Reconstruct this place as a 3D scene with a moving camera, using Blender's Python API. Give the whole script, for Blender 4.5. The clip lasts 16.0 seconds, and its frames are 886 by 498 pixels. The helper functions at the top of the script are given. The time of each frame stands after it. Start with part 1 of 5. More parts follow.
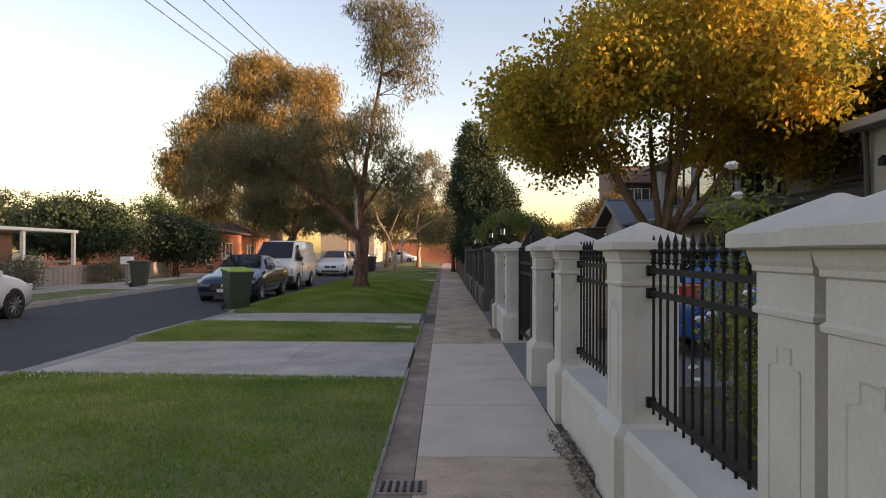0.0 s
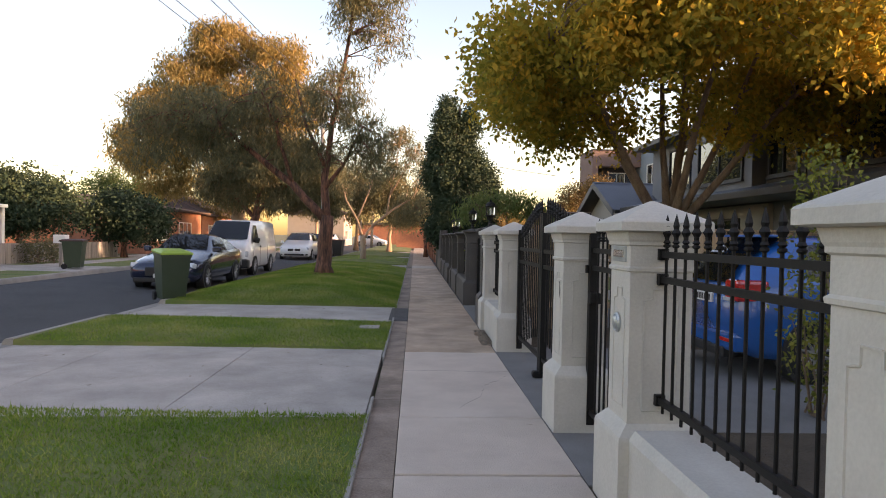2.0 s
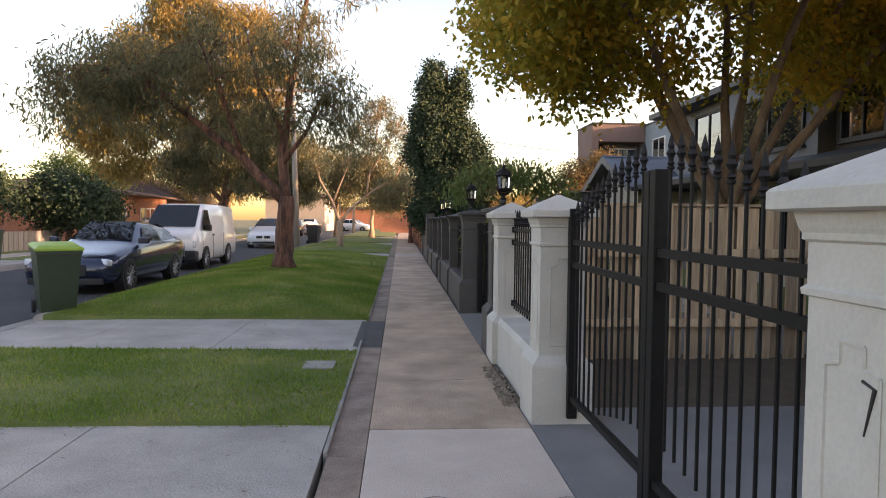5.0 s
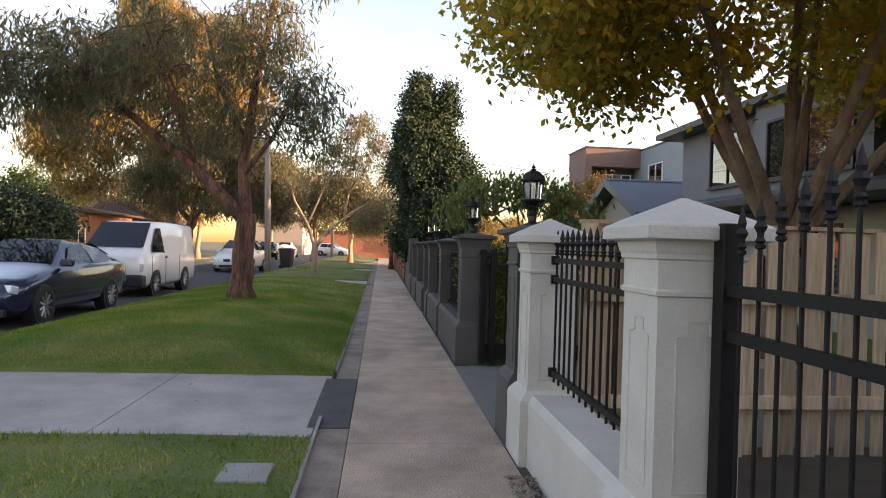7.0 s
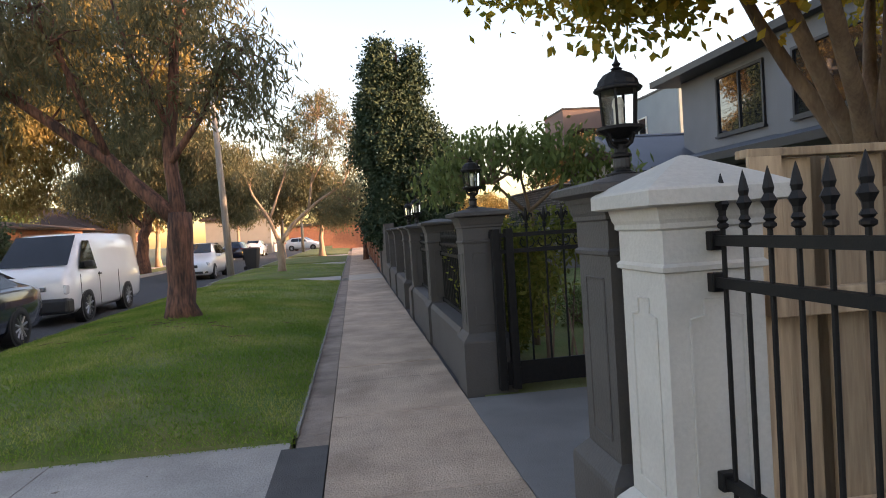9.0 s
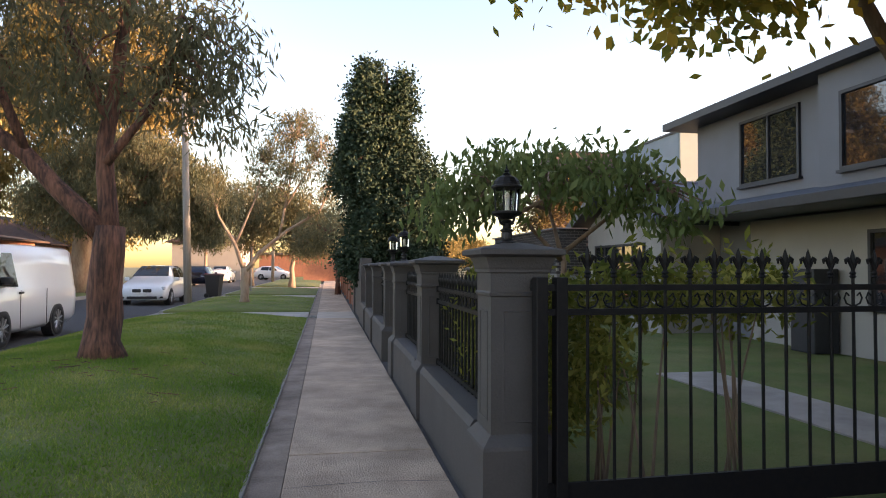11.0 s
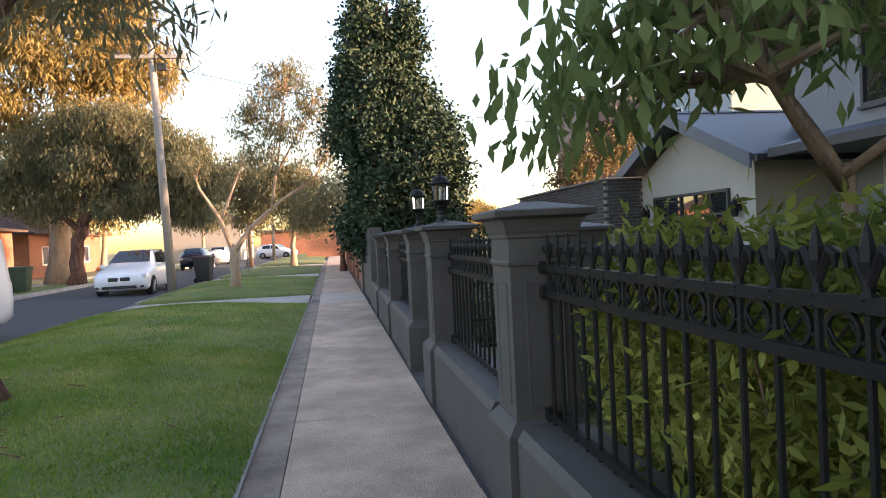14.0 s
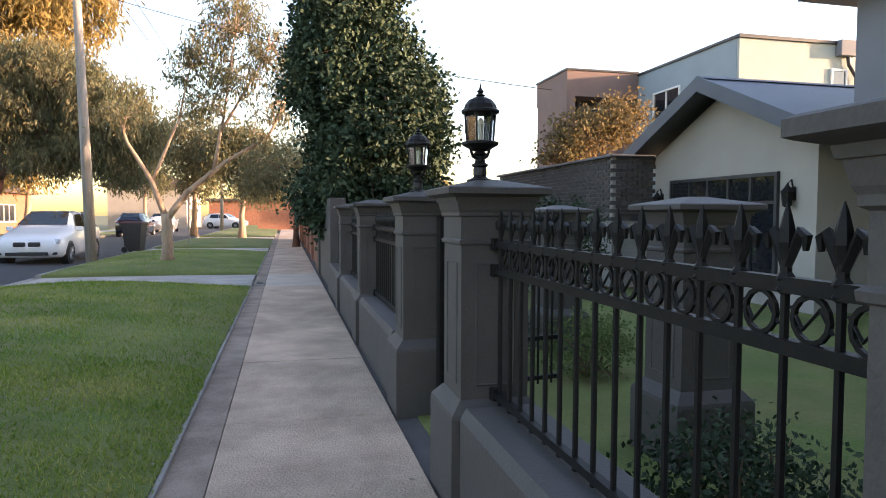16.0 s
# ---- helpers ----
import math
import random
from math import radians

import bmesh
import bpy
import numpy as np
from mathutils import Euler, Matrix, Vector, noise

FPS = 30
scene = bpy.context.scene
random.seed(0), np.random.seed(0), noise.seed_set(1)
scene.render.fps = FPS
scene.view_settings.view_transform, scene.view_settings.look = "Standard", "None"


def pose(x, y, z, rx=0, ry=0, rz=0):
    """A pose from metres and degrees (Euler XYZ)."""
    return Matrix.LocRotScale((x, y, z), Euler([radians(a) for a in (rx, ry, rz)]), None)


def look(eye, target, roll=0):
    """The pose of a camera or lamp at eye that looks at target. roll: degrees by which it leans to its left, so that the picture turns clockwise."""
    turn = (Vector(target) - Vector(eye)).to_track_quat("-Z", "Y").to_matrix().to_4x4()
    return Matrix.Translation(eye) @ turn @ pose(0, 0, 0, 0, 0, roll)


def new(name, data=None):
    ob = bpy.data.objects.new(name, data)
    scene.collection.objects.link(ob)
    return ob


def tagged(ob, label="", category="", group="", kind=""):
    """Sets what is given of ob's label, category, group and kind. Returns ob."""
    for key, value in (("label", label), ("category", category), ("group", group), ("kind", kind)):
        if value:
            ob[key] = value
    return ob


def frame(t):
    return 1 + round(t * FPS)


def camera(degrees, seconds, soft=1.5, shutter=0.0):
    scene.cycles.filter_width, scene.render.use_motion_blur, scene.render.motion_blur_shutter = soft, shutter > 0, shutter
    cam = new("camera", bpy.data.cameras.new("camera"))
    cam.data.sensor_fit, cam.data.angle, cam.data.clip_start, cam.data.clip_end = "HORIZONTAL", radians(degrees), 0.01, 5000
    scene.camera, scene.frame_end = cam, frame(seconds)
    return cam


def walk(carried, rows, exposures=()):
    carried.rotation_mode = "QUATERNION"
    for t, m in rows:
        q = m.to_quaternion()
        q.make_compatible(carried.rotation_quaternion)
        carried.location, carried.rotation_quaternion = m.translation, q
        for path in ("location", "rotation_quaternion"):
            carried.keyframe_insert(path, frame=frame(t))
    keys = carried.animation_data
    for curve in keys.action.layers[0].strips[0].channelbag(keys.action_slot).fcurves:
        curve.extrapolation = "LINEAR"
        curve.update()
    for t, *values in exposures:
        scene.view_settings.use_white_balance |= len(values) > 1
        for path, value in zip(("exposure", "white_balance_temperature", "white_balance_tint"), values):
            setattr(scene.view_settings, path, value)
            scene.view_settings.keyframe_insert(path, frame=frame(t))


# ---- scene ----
cam = camera(68.3, 16.0, soft=1.0)
PATH = [
    (0, (0.193, 1.002, 1.483), (0.190, 3.002, 1.492), 0.2),
    (0.5, (0.120, 1.572, 1.519), (0.178, 3.571, 1.495), -1.3),
    (1, (0.094, 2.146, 1.462), (0.196, 4.138, 1.303), 0.9),
    (1.5, (0.055, 2.789, 1.456), (0.193, 4.784, 1.457), 1.8),
    (2, (0.098, 3.405, 1.446), (0.185, 5.402, 1.410), 1.2),
    (2.5, (0.177, 4.126, 1.438), (0.358, 6.116, 1.353), 1.6),
    (3, (0.214, 4.775, 1.431), (0.407, 6.765, 1.364), -0.2),
    (3.5, (0.252, 5.333, 1.419), (0.356, 7.328, 1.317), 1.4),
    (4, (0.222, 5.923, 1.439), (0.341, 7.917, 1.333), 1.5),
    (4.2, (0.232, 6.170, 1.454), (0.362, 8.165, 1.381), 0.4),
    (6.3, (0.159, 8.691, 1.465), (0.345, 10.680, 1.356), 2.4),
    (6.5, (0.191, 8.994, 1.434), (0.472, 10.973, 1.356), 0.8),
    (7, (0.204, 9.415, 1.443), (0.395, 11.406, 1.439), 1.7),
    (7.5, (0.147, 9.970, 1.470), (0.356, 11.958, 1.397), 0.1),
    (8, (0.210, 10.629, 1.466), (0.341, 12.623, 1.398), -1.1),
    (8.5, (0.238, 11.310, 1.462), (0.453, 13.299, 1.458), -2.1),
    (9, (0.276, 11.853, 1.470), (0.543, 13.834, 1.409), -3.7),
    (9.5, (0.274, 12.388, 1.493), (0.490, 14.375, 1.557), 0.2),
    (9.7, (0.254, 12.612, 1.488), (0.581, 14.583, 1.570), 1),
    (11.8, (0.330, 14.680, 1.495), (0.670, 16.650, 1.505), 0.0),
    (12, (0.341, 14.927, 1.472), (0.596, 16.910, 1.454), -0.5),
    (12.5, (0.365, 15.546, 1.478), (0.661, 17.519, 1.338), -1.1),
    (13, (0.385, 16.095, 1.487), (0.615, 18.080, 1.412), -2.5),
    (13.5, (0.320, 16.640, 1.475), (0.719, 18.599, 1.406), -2.1),
    (14, (0.373, 17.241, 1.453), (0.708, 19.212, 1.416), -2.8),
    (14.5, (0.419, 17.850, 1.440), (0.850, 19.801, 1.354), -3.9),
    (15, (0.460, 18.620, 1.463), (1.039, 20.533, 1.383), -1.3),
    (15.5, (0.442, 19.259, 1.463), (0.864, 21.213, 1.389), -0.1),
    (16, (0.412, 19.909, 1.416), (0.881, 21.850, 1.314), 0.2),
]
EXPOSURES = [(0.0, 1.72, 7400, 32), (3.0, 2.28, 7350, 33), (7.0, 2.3, 7150, 31), (9.0, 2.33, 7050, 30), (12.0, 2.42, 6750, 30), (13.5, 2.62, 6650, 28), (14.0, 2.75, 6600, 27), (16.0, 2.72, 6500, 26)]
walk(cam, [(t, look(eye, target, roll)) for t, eye, target, roll in PATH], EXPOSURES)

# ---- light ----
SUN_EL, SUN_AZ = 6.5, 104.0    # degrees above the horizon; clockwise from +y
world = bpy.data.worlds.new("sky")
world.use_nodes = True
scene.world = world
wn = world.node_tree.nodes
bg = wn["Background"]
sky = wn.new("ShaderNodeTexSky")
sky.sky_type, sky.sun_disc = "NISHITA", False
sky.sun_elevation, sky.sun_rotation = radians(SUN_EL), radians(SUN_AZ)
sky.air_density, sky.dust_density, sky.ozone_density = 1.0, 1.2, 1.0
world.node_tree.links.new(sky.outputs[0], bg.inputs[0])
bg.inputs[1].default_value = 0.15
sun_data = bpy.data.lights.new("sun", "SUN")
sun_data.energy, sun_data.angle, sun_data.color = 3.2, radians(0.6), (1.0, 0.70, 0.42)
sun_ob = new("sun", sun_data)
_a, _e = radians(SUN_AZ), radians(SUN_EL)
sun_ob.matrix_world = look((math.sin(_a) * math.cos(_e) * 60, math.cos(_a) * math.cos(_e) * 60, math.sin(_e) * 60), (0, 0, 0))


# ---- materials ----
def mat(name, c, rough=0.7, c2=None, scale=8.0, fine=90.0, bump=0.15, metal=0.0, mix=0.5, coat=0.0, rnd=0.0, spec=0.5, fw=0.6, stain=0.0, stretch=1.0):
    """Two scales of colour change between c and c2, and a fine relief."""
    m = bpy.data.materials.new(name)
    m.use_nodes = True
    nt = m.node_tree
    N, L = nt.nodes, nt.links
    b = N["Principled BSDF"]
    b.inputs["Roughness"].default_value, b.inputs["Metallic"].default_value = rough, metal
    b.inputs["Coat Weight"].default_value = coat
    b.inputs["Specular IOR Level"].default_value = spec
    c2 = c2 or tuple(v * 0.75 for v in c)
    co = N.new("ShaderNodeTexCoord")
    n1, n2 = N.new("ShaderNodeTexNoise"), N.new("ShaderNodeTexNoise")
    n1.inputs["Scale"].default_value, n1.inputs["Detail"].default_value = scale, 6
    n2.inputs["Scale"].default_value, n2.inputs["Detail"].default_value = fine, 4
    mp = N.new("ShaderNodeMapping")
    mp.inputs["Scale"].default_value = (1, 1, stretch)
    L.new(co.outputs["Object"], mp.inputs["Vector"])
    for n in (n1, n2):
        L.new(mp.outputs[0], n.inputs["Vector"])
    add = N.new("ShaderNodeMath")
    add.operation = "MULTIPLY_ADD"
    L.new(n2.outputs[0], add.inputs[0])
    add.inputs[1].default_value = fw
    L.new(n1.outputs[0], add.inputs[2])
    ramp = N.new("ShaderNodeMapRange")
    ramp.inputs[1].default_value, ramp.inputs[2].default_value = 0.5 + fw * 0.5 - mix * 0.5, 0.5 + fw * 0.5 + mix * 0.5
    L.new(add.outputs[0], ramp.inputs[0])
    mx = N.new("ShaderNodeMix")
    mx.data_type = "RGBA"
    mx.inputs[6].default_value, mx.inputs[7].default_value = (*c, 1), (*c2, 1)
    L.new(ramp.outputs[0], mx.inputs[0])
    out = mx.outputs[2]
    if rnd:
        g = N.new("ShaderNodeObjectInfo")
        hsv = N.new("ShaderNodeHueSaturation")
        r = N.new("ShaderNodeMapRange")
        r.inputs[3].default_value, r.inputs[4].default_value = 1 - rnd, 1 + rnd
        L.new(g.outputs["Random"], r.inputs[0])
        L.new(r.outputs[0], hsv.inputs["Value"])
        L.new(out, hsv.inputs["Color"])
        out = hsv.outputs[0]
    if stain:
        n3, r3, h3_ = N.new("ShaderNodeTexNoise"), N.new("ShaderNodeMapRange"), N.new("ShaderNodeHueSaturation")
        n3.inputs["Scale"].default_value, n3.inputs["Detail"].default_value, n3.inputs["Roughness"].default_value = 0.9, 8, 0.7
        r3.inputs[1].default_value, r3.inputs[2].default_value = 0.36, 0.64
        r3.inputs[3].default_value, r3.inputs[4].default_value = 1 - stain, 1 + stain * 0.5
        L.new(co.outputs["Object"], n3.inputs["Vector"])
        L.new(n3.outputs[0], r3.inputs[0])
        L.new(r3.outputs[0], h3_.inputs["Value"])
        L.new(out, h3_.inputs["Color"])
        out = h3_.outputs[0]
    L.new(out, b.inputs["Base Color"])
    if bump:
        bp = N.new("ShaderNodeBump")
        bp.inputs["Strength"].default_value, bp.inputs["Distance"].default_value = bump, 0.02
        L.new(n2.outputs[0], bp.inputs["Height"])
        L.new(bp.outputs[0], b.inputs["Normal"])
    return m


def leaf_mat(name, c, c2, c3, trans=0.35):
    """Leaves that vary piece by piece, with light coming through them."""
    m = bpy.data.materials.new(name)
    m.use_nodes = True
    N, L = m.node_tree.nodes, m.node_tree.links
    b = N["Principled BSDF"]
    b.inputs["Roughness"].default_value = 0.72
    b.inputs["Specular IOR Level"].default_value = 0.25
    geo = N.new("ShaderNodeNewGeometry")
    ramp = N.new("ShaderNodeValToRGB")
    e = ramp.color_ramp.elements
    e[0].color, e[1].color = (*c, 1), (*c3, 1)
    mid = e.new(0.5)
    mid.color = (*c2, 1)
    co, no = N.new("ShaderNodeTexCoord"), N.new("ShaderNodeTexNoise")
    no.inputs["Scale"].default_value = 0.9
    L.new(co.outputs["Object"], no.inputs["Vector"])
    a = N.new("ShaderNodeMath")
    a.operation = "MULTIPLY_ADD"
    a.inputs[1].default_value = 0.45
    L.new(geo.outputs["Random Per Island"], a.inputs[0])
    s = N.new("ShaderNodeMapRange")
    s.inputs[1].default_value, s.inputs[2].default_value, s.inputs[3].default_value, s.inputs[4].default_value = 0.3, 0.7, 0.0, 0.55
    L.new(no.outputs[0], s.inputs[0])
    L.new(s.outputs[0], a.inputs[2])
    L.new(a.outputs[0], ramp.inputs[0])
    L.new(ramp.outputs[0], b.inputs["Base Color"])
    t = N.new("ShaderNodeBsdfTranslucent")
    L.new(ramp.outputs[0], t.inputs[0])
    ms = N.new("ShaderNodeMixShader")
    ms.inputs[0].default_value = trans
    L.new(b.outputs[0], ms.inputs[1])
    L.new(t.outputs[0], ms.inputs[2])
    L.new(ms.outputs[0], N["Material Output"].inputs[0])
    return m


def glass_mat(name, tint, rough=0.03):
    m = bpy.data.materials.new(name)
    m.use_nodes = True
    b = m.node_tree.nodes["Principled BSDF"]
    b.inputs["Base Color"].default_value = (*tint, 1)
    b.inputs["Roughness"].default_value = rough
    b.inputs["Specular IOR Level"].default_value = 0.8
    b.inputs["Coat Weight"].default_value = 1.0
    b.inputs["Coat Roughness"].default_value = 0.02
    return m


def clear_mat(name):
    m = bpy.data.materials.new(name)
    m.use_nodes = True
    b = m.node_tree.nodes["Principled BSDF"]
    b.inputs["Base Color"].default_value = (0.9, 0.92, 0.92, 1)
    b.inputs["Roughness"].default_value = 0.12
    b.inputs["Transmission Weight"].default_value = 1.0
    b.inputs["IOR"].default_value = 1.2
    return m


M_CREAM = mat("painted_render_cream", (0.53, 0.505, 0.455), 0.75, (0.43, 0.41, 0.37), 3, 60, 0.14, stain=0.07)
M_GREY = mat("painted_render_grey", (0.076, 0.069, 0.065), 0.62, (0.055, 0.050, 0.047), 3, 70, 0.16, stain=0.1)
M_IRON = mat("black_iron", (0.008, 0.008, 0.009), 0.5, (0.014, 0.013, 0.012), 30, 200, 0.05, spec=0.18)
M_PATH = mat("footpath_concrete", (0.63, 0.475, 0.36), 0.92, (0.37, 0.26, 0.185), 2.4, 75, 0.85, rnd=0.08, fw=1.0, mix=0.75, stain=0.28)
M_DRIVE = mat("driveway_concrete", (0.47, 0.425, 0.38), 0.88, (0.34, 0.30, 0.265), 1.6, 70, 0.6, rnd=0.05, fw=0.8, stain=0.2)
M_NEWC = mat("new_concrete", (0.60, 0.50, 0.42), 0.88, (0.50, 0.41, 0.34), 2.0, 110, 0.4, stain=0.12)
M_GUTTER = mat("edge_strip_concrete", (0.38, 0.29, 0.23), 0.92, (0.20, 0.145, 0.11), 3.5, 90, 0.6, stain=0.3)
M_KERB = mat("kerb_concrete", (0.34, 0.32, 0.29), 0.9, (0.23, 0.21, 0.19), 2.5, 90, 0.4)
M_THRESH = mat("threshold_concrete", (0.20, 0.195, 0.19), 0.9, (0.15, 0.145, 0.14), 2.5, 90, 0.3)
M_PATCH = mat("asphalt_patch", (0.10, 0.092, 0.09), 0.9, (0.07, 0.065, 0.063), 5, 150, 0.6)
M_ROAD = mat("asphalt", (0.052, 0.053, 0.058), 0.85, (0.036, 0.036, 0.04), 0.8, 140, 0.6)
M_SOIL = mat("soil", (0.10, 0.075, 0.05), 0.95, (0.06, 0.045, 0.03), 4, 60, 0.8)
M_GRASS = mat("turf", (0.085, 0.15, 0.024), 0.95, (0.20, 0.185, 0.065), 1.1, 60, 0.9, mix=0.55, stain=0.2)
M_BLADE = leaf_mat("grass_blades", (0.085, 0.18, 0.02), (0.17, 0.26, 0.035), (0.46, 0.40, 0.14), 0.4)
M_GROUND = mat("far_ground", (0.10, 0.12, 0.05), 0.95, (0.14, 0.12, 0.07), 0.3, 8, 0.3)
M_GRAVEL = mat("gravel", (0.33, 0.28, 0.22), 0.9, (0.15, 0.12, 0.10), 20, 60, 0.3)
M_BARK = mat("gum_bark", (0.25, 0.115, 0.075), 0.92, (0.06, 0.032, 0.025), 7, 30, 1.0, mix=0.4, fw=0.9, stain=0.35, stretch=0.16)
M_BARK2 = mat("smooth_bark", (0.24, 0.17, 0.115), 0.85, (0.13, 0.085, 0.06), 6, 40, 0.7, mix=0.4, stretch=0.2)
M_BARK3 = mat("pale_bark", (0.42, 0.31, 0.21), 0.85, (0.24, 0.16, 0.11), 4, 30, 0.6, stretch=0.25)
M_TIMBER = mat("paling_timber", (0.48, 0.35, 0.22), 0.85, (0.24, 0.16, 0.10), 6, 50, 0.5, rnd=0.45, mix=0.45, stretch=0.08)
M_POLE = mat("weathered_pole", (0.34, 0.31, 0.28), 0.9, (0.2, 0.18, 0.16), 6, 50, 0.5, stretch=0.1)
M_WALLG = mat("house_render_grey", (0.175, 0.18, 0.195), 0.8, (0.15, 0.155, 0.165), 1.5, 60, 0.1)
M_WALLD = mat("house_cladding_dark", (0.07, 0.06, 0.056), 0.7, (0.05, 0.043, 0.04), 2, 60, 0.1)
M_ROOF = mat("roof_steel_slate", (0.075, 0.088, 0.115), 0.5, (0.06, 0.07, 0.09), 2, 60, 0.1)
M_TRIMD = mat("dark_trim", (0.03, 0.03, 0.034), 0.5, None, 10, 90, 0.05)
M_TAUPE = mat("render_taupe", (0.33, 0.31, 0.28), 0.8, (0.29, 0.27, 0.245), 1.5, 60, 0.1)
M_BROWN = mat("render_brown", (0.20, 0.13, 0.11), 0.8, (0.17, 0.11, 0.095), 1.5, 60, 0.1)
M_BLUEG = mat("render_blue_grey", (0.25, 0.30, 0.33), 0.8, (0.22, 0.265, 0.29), 1.5, 60, 0.1)
M_SAGE = mat("render_sage", (0.36, 0.39, 0.36), 0.8, (0.32, 0.35, 0.32), 1.5, 60, 0.1)
M_TILE = mat("terracotta_roof", (0.085, 0.052, 0.042), 0.9, (0.055, 0.036, 0.032), 3, 40, 0.5)
M_BRICK = mat("red_brick", (0.33, 0.15, 0.09), 0.9, (0.24, 0.10, 0.065), 4, 60, 0.4, rnd=0.15)
M_BRICKD = mat("dark_brick", (0.075, 0.068, 0.066), 0.85, (0.045, 0.042, 0.042), 6, 60, 0.4, rnd=0.3)
M_MORTAR = mat("mortar", (0.30, 0.29, 0.27), 0.95, None, 20, 90, 0.2)
M_WHITE = mat("white_paint", (0.78, 0.77, 0.74), 0.5, (0.68, 0.67, 0.64), 3, 60, 0.04)
M_GLASS = glass_mat("window_glass", (0.012, 0.014, 0.018))
M_LAMP = clear_mat("lantern_glass")
M_CANDLE = mat("candle_tube", (0.75, 0.70, 0.58), 0.5, None, 30, 90, 0.0)
M_CARW = mat("white_car_paint", (0.72, 0.73, 0.75), 0.3, (0.68, 0.69, 0.71), 2, 60, 0.0, coat=1.0)
M_CARN = mat("navy_car_paint", (0.014, 0.024, 0.06), 0.22, (0.012, 0.02, 0.05), 2, 60, 0.0, coat=1.0, metal=0.35)
M_CARB = mat("blue_car_paint", (0.003, 0.10, 0.36), 0.25, (0.003, 0.085, 0.31), 2, 60, 0.0, coat=1.0)
M_TYRE = mat("tyre_rubber", (0.018, 0.018, 0.018), 0.85, None, 30, 120, 0.2)
M_RIM = mat("alloy_rim", (0.42, 0.42, 0.43), 0.3, None, 20, 90, 0.02, metal=0.8)
M_PLASTIC = mat("black_plastic", (0.02, 0.02, 0.021), 0.5, None, 20, 90, 0.05)
M_HEAD = glass_mat("headlamp_glass", (0.5, 0.52, 0.55))
M_TAIL = glass_mat("tail_lamp_red", (0.5, 0.012, 0.01))
M_PLATE = mat("number_plate", (0.7, 0.7, 0.68), 0.5, None, 20, 90, 0.0)
M_CHROME = mat("chrome", (0.6, 0.6, 0.6), 0.15, None, 20, 90, 0.0, metal=1.0)
M_BIN = mat("bin_green", (0.022, 0.042, 0.022), 0.45, (0.03, 0.05, 0.03), 5, 90, 0.05)
M_LID = mat("lid_lime", (0.28, 0.42, 0.05), 0.5, (0.24, 0.36, 0.045), 5, 90, 0.03)
M_MAROON = mat("bin_maroon", (0.08, 0.03, 0.025), 0.5, None, 5, 90, 0.05)
M_BRASS = mat("intercom_metal", (0.42, 0.45, 0.46), 0.4, (0.3, 0.33, 0.34), 15, 90, 0.05, metal=0.6)
L_ORANGE = leaf_mat("autumn_leaves", (0.14, 0.19, 0.035), (0.40, 0.31, 0.045), (0.66, 0.36, 0.04), 0.6)
L_GUM = leaf_mat("gum_leaves", (0.085, 0.10, 0.055), (0.15, 0.15, 0.085), (0.26, 0.20, 0.10), 0.5)
L_YELLOW = leaf_mat("golden_gum_leaves", (0.14, 0.125, 0.045), (0.28, 0.21, 0.075), (0.42, 0.30, 0.115), 0.5)
L_DARK = leaf_mat("dark_evergreen", (0.02, 0.042, 0.022), (0.034, 0.058, 0.03), (0.055, 0.075, 0.038), 0.03)
L_SHRUB = leaf_mat("shrub_leaves", (0.05, 0.085, 0.015), (0.20, 0.215, 0.04), (0.54, 0.48, 0.13), 0.4)
L_LIGHT = leaf_mat("light_green_leaves", (0.07, 0.11, 0.035), (0.13, 0.18, 0.06), (0.22, 0.25, 0.1), 0.45)
L_RUST = leaf_mat("rusty_leaves", (0.10, 0.06, 0.03), (0.17, 0.12, 0.05), (0.22, 0.19, 0.08), 0.4)


# ---- building helpers ----
def part(name, bm, material, parent=None, label="", smooth=False):
    """Link a bmesh as one mesh object, under a thing where one is given."""
    me = bpy.data.meshes.new(name)
    bm.normal_update()
    bm.to_mesh(me)
    bm.free()
    me.materials.append(material)
    if smooth:
        me.polygons.foreach_set("use_smooth", [True] * len(me.polygons))
    ob = new(name, me)
    if parent:
        ob.parent = parent
    if label:
        ob["label"] = label
    return ob


def thing(name, label, category, group="", at=(0, 0, 0), rz=0.0, kind=""):
    ob = new(name)
    ob.matrix_basis = pose(*at, 0, 0, rz)
    return tagged(ob, label, category, group, kind)


def structure(ob, label, category):
    return tagged(ob, label, category, kind="structure")


def share(name, me, parent, m):
    ob = new(name, me)
    ob.parent = parent
    ob.matrix_basis = m
    return ob


def add_box(bm, x0, x1, y0, y1, z0, z1, bevel=0.0, m=None):
    r = bmesh.ops.create_cube(bm, size=1.0)
    vs = r["verts"]
    bmesh.ops.scale(bm, vec=(x1 - x0, y1 - y0, z1 - z0), verts=vs)
    bmesh.ops.translate(bm, vec=((x0 + x1) / 2, (y0 + y1) / 2, (z0 + z1) / 2), verts=vs)
    if bevel:
        es = list({e for v in vs for e in v.link_edges})
        out = bmesh.ops.bevel(bm, geom=es, offset=bevel, segments=2, affect="EDGES", profile=0.5)
        vs = list({v for f in out["faces"] for v in f.verts} | {v for v in vs if v.is_valid})
    if m is not None:
        bmesh.ops.transform(bm, matrix=m, verts=vs)
    return bm


def box(x0, x1, y0, y1, z0, z1, bevel=0.0):
    return add_box(bmesh.new(), x0, x1, y0, y1, z0, z1, bevel)


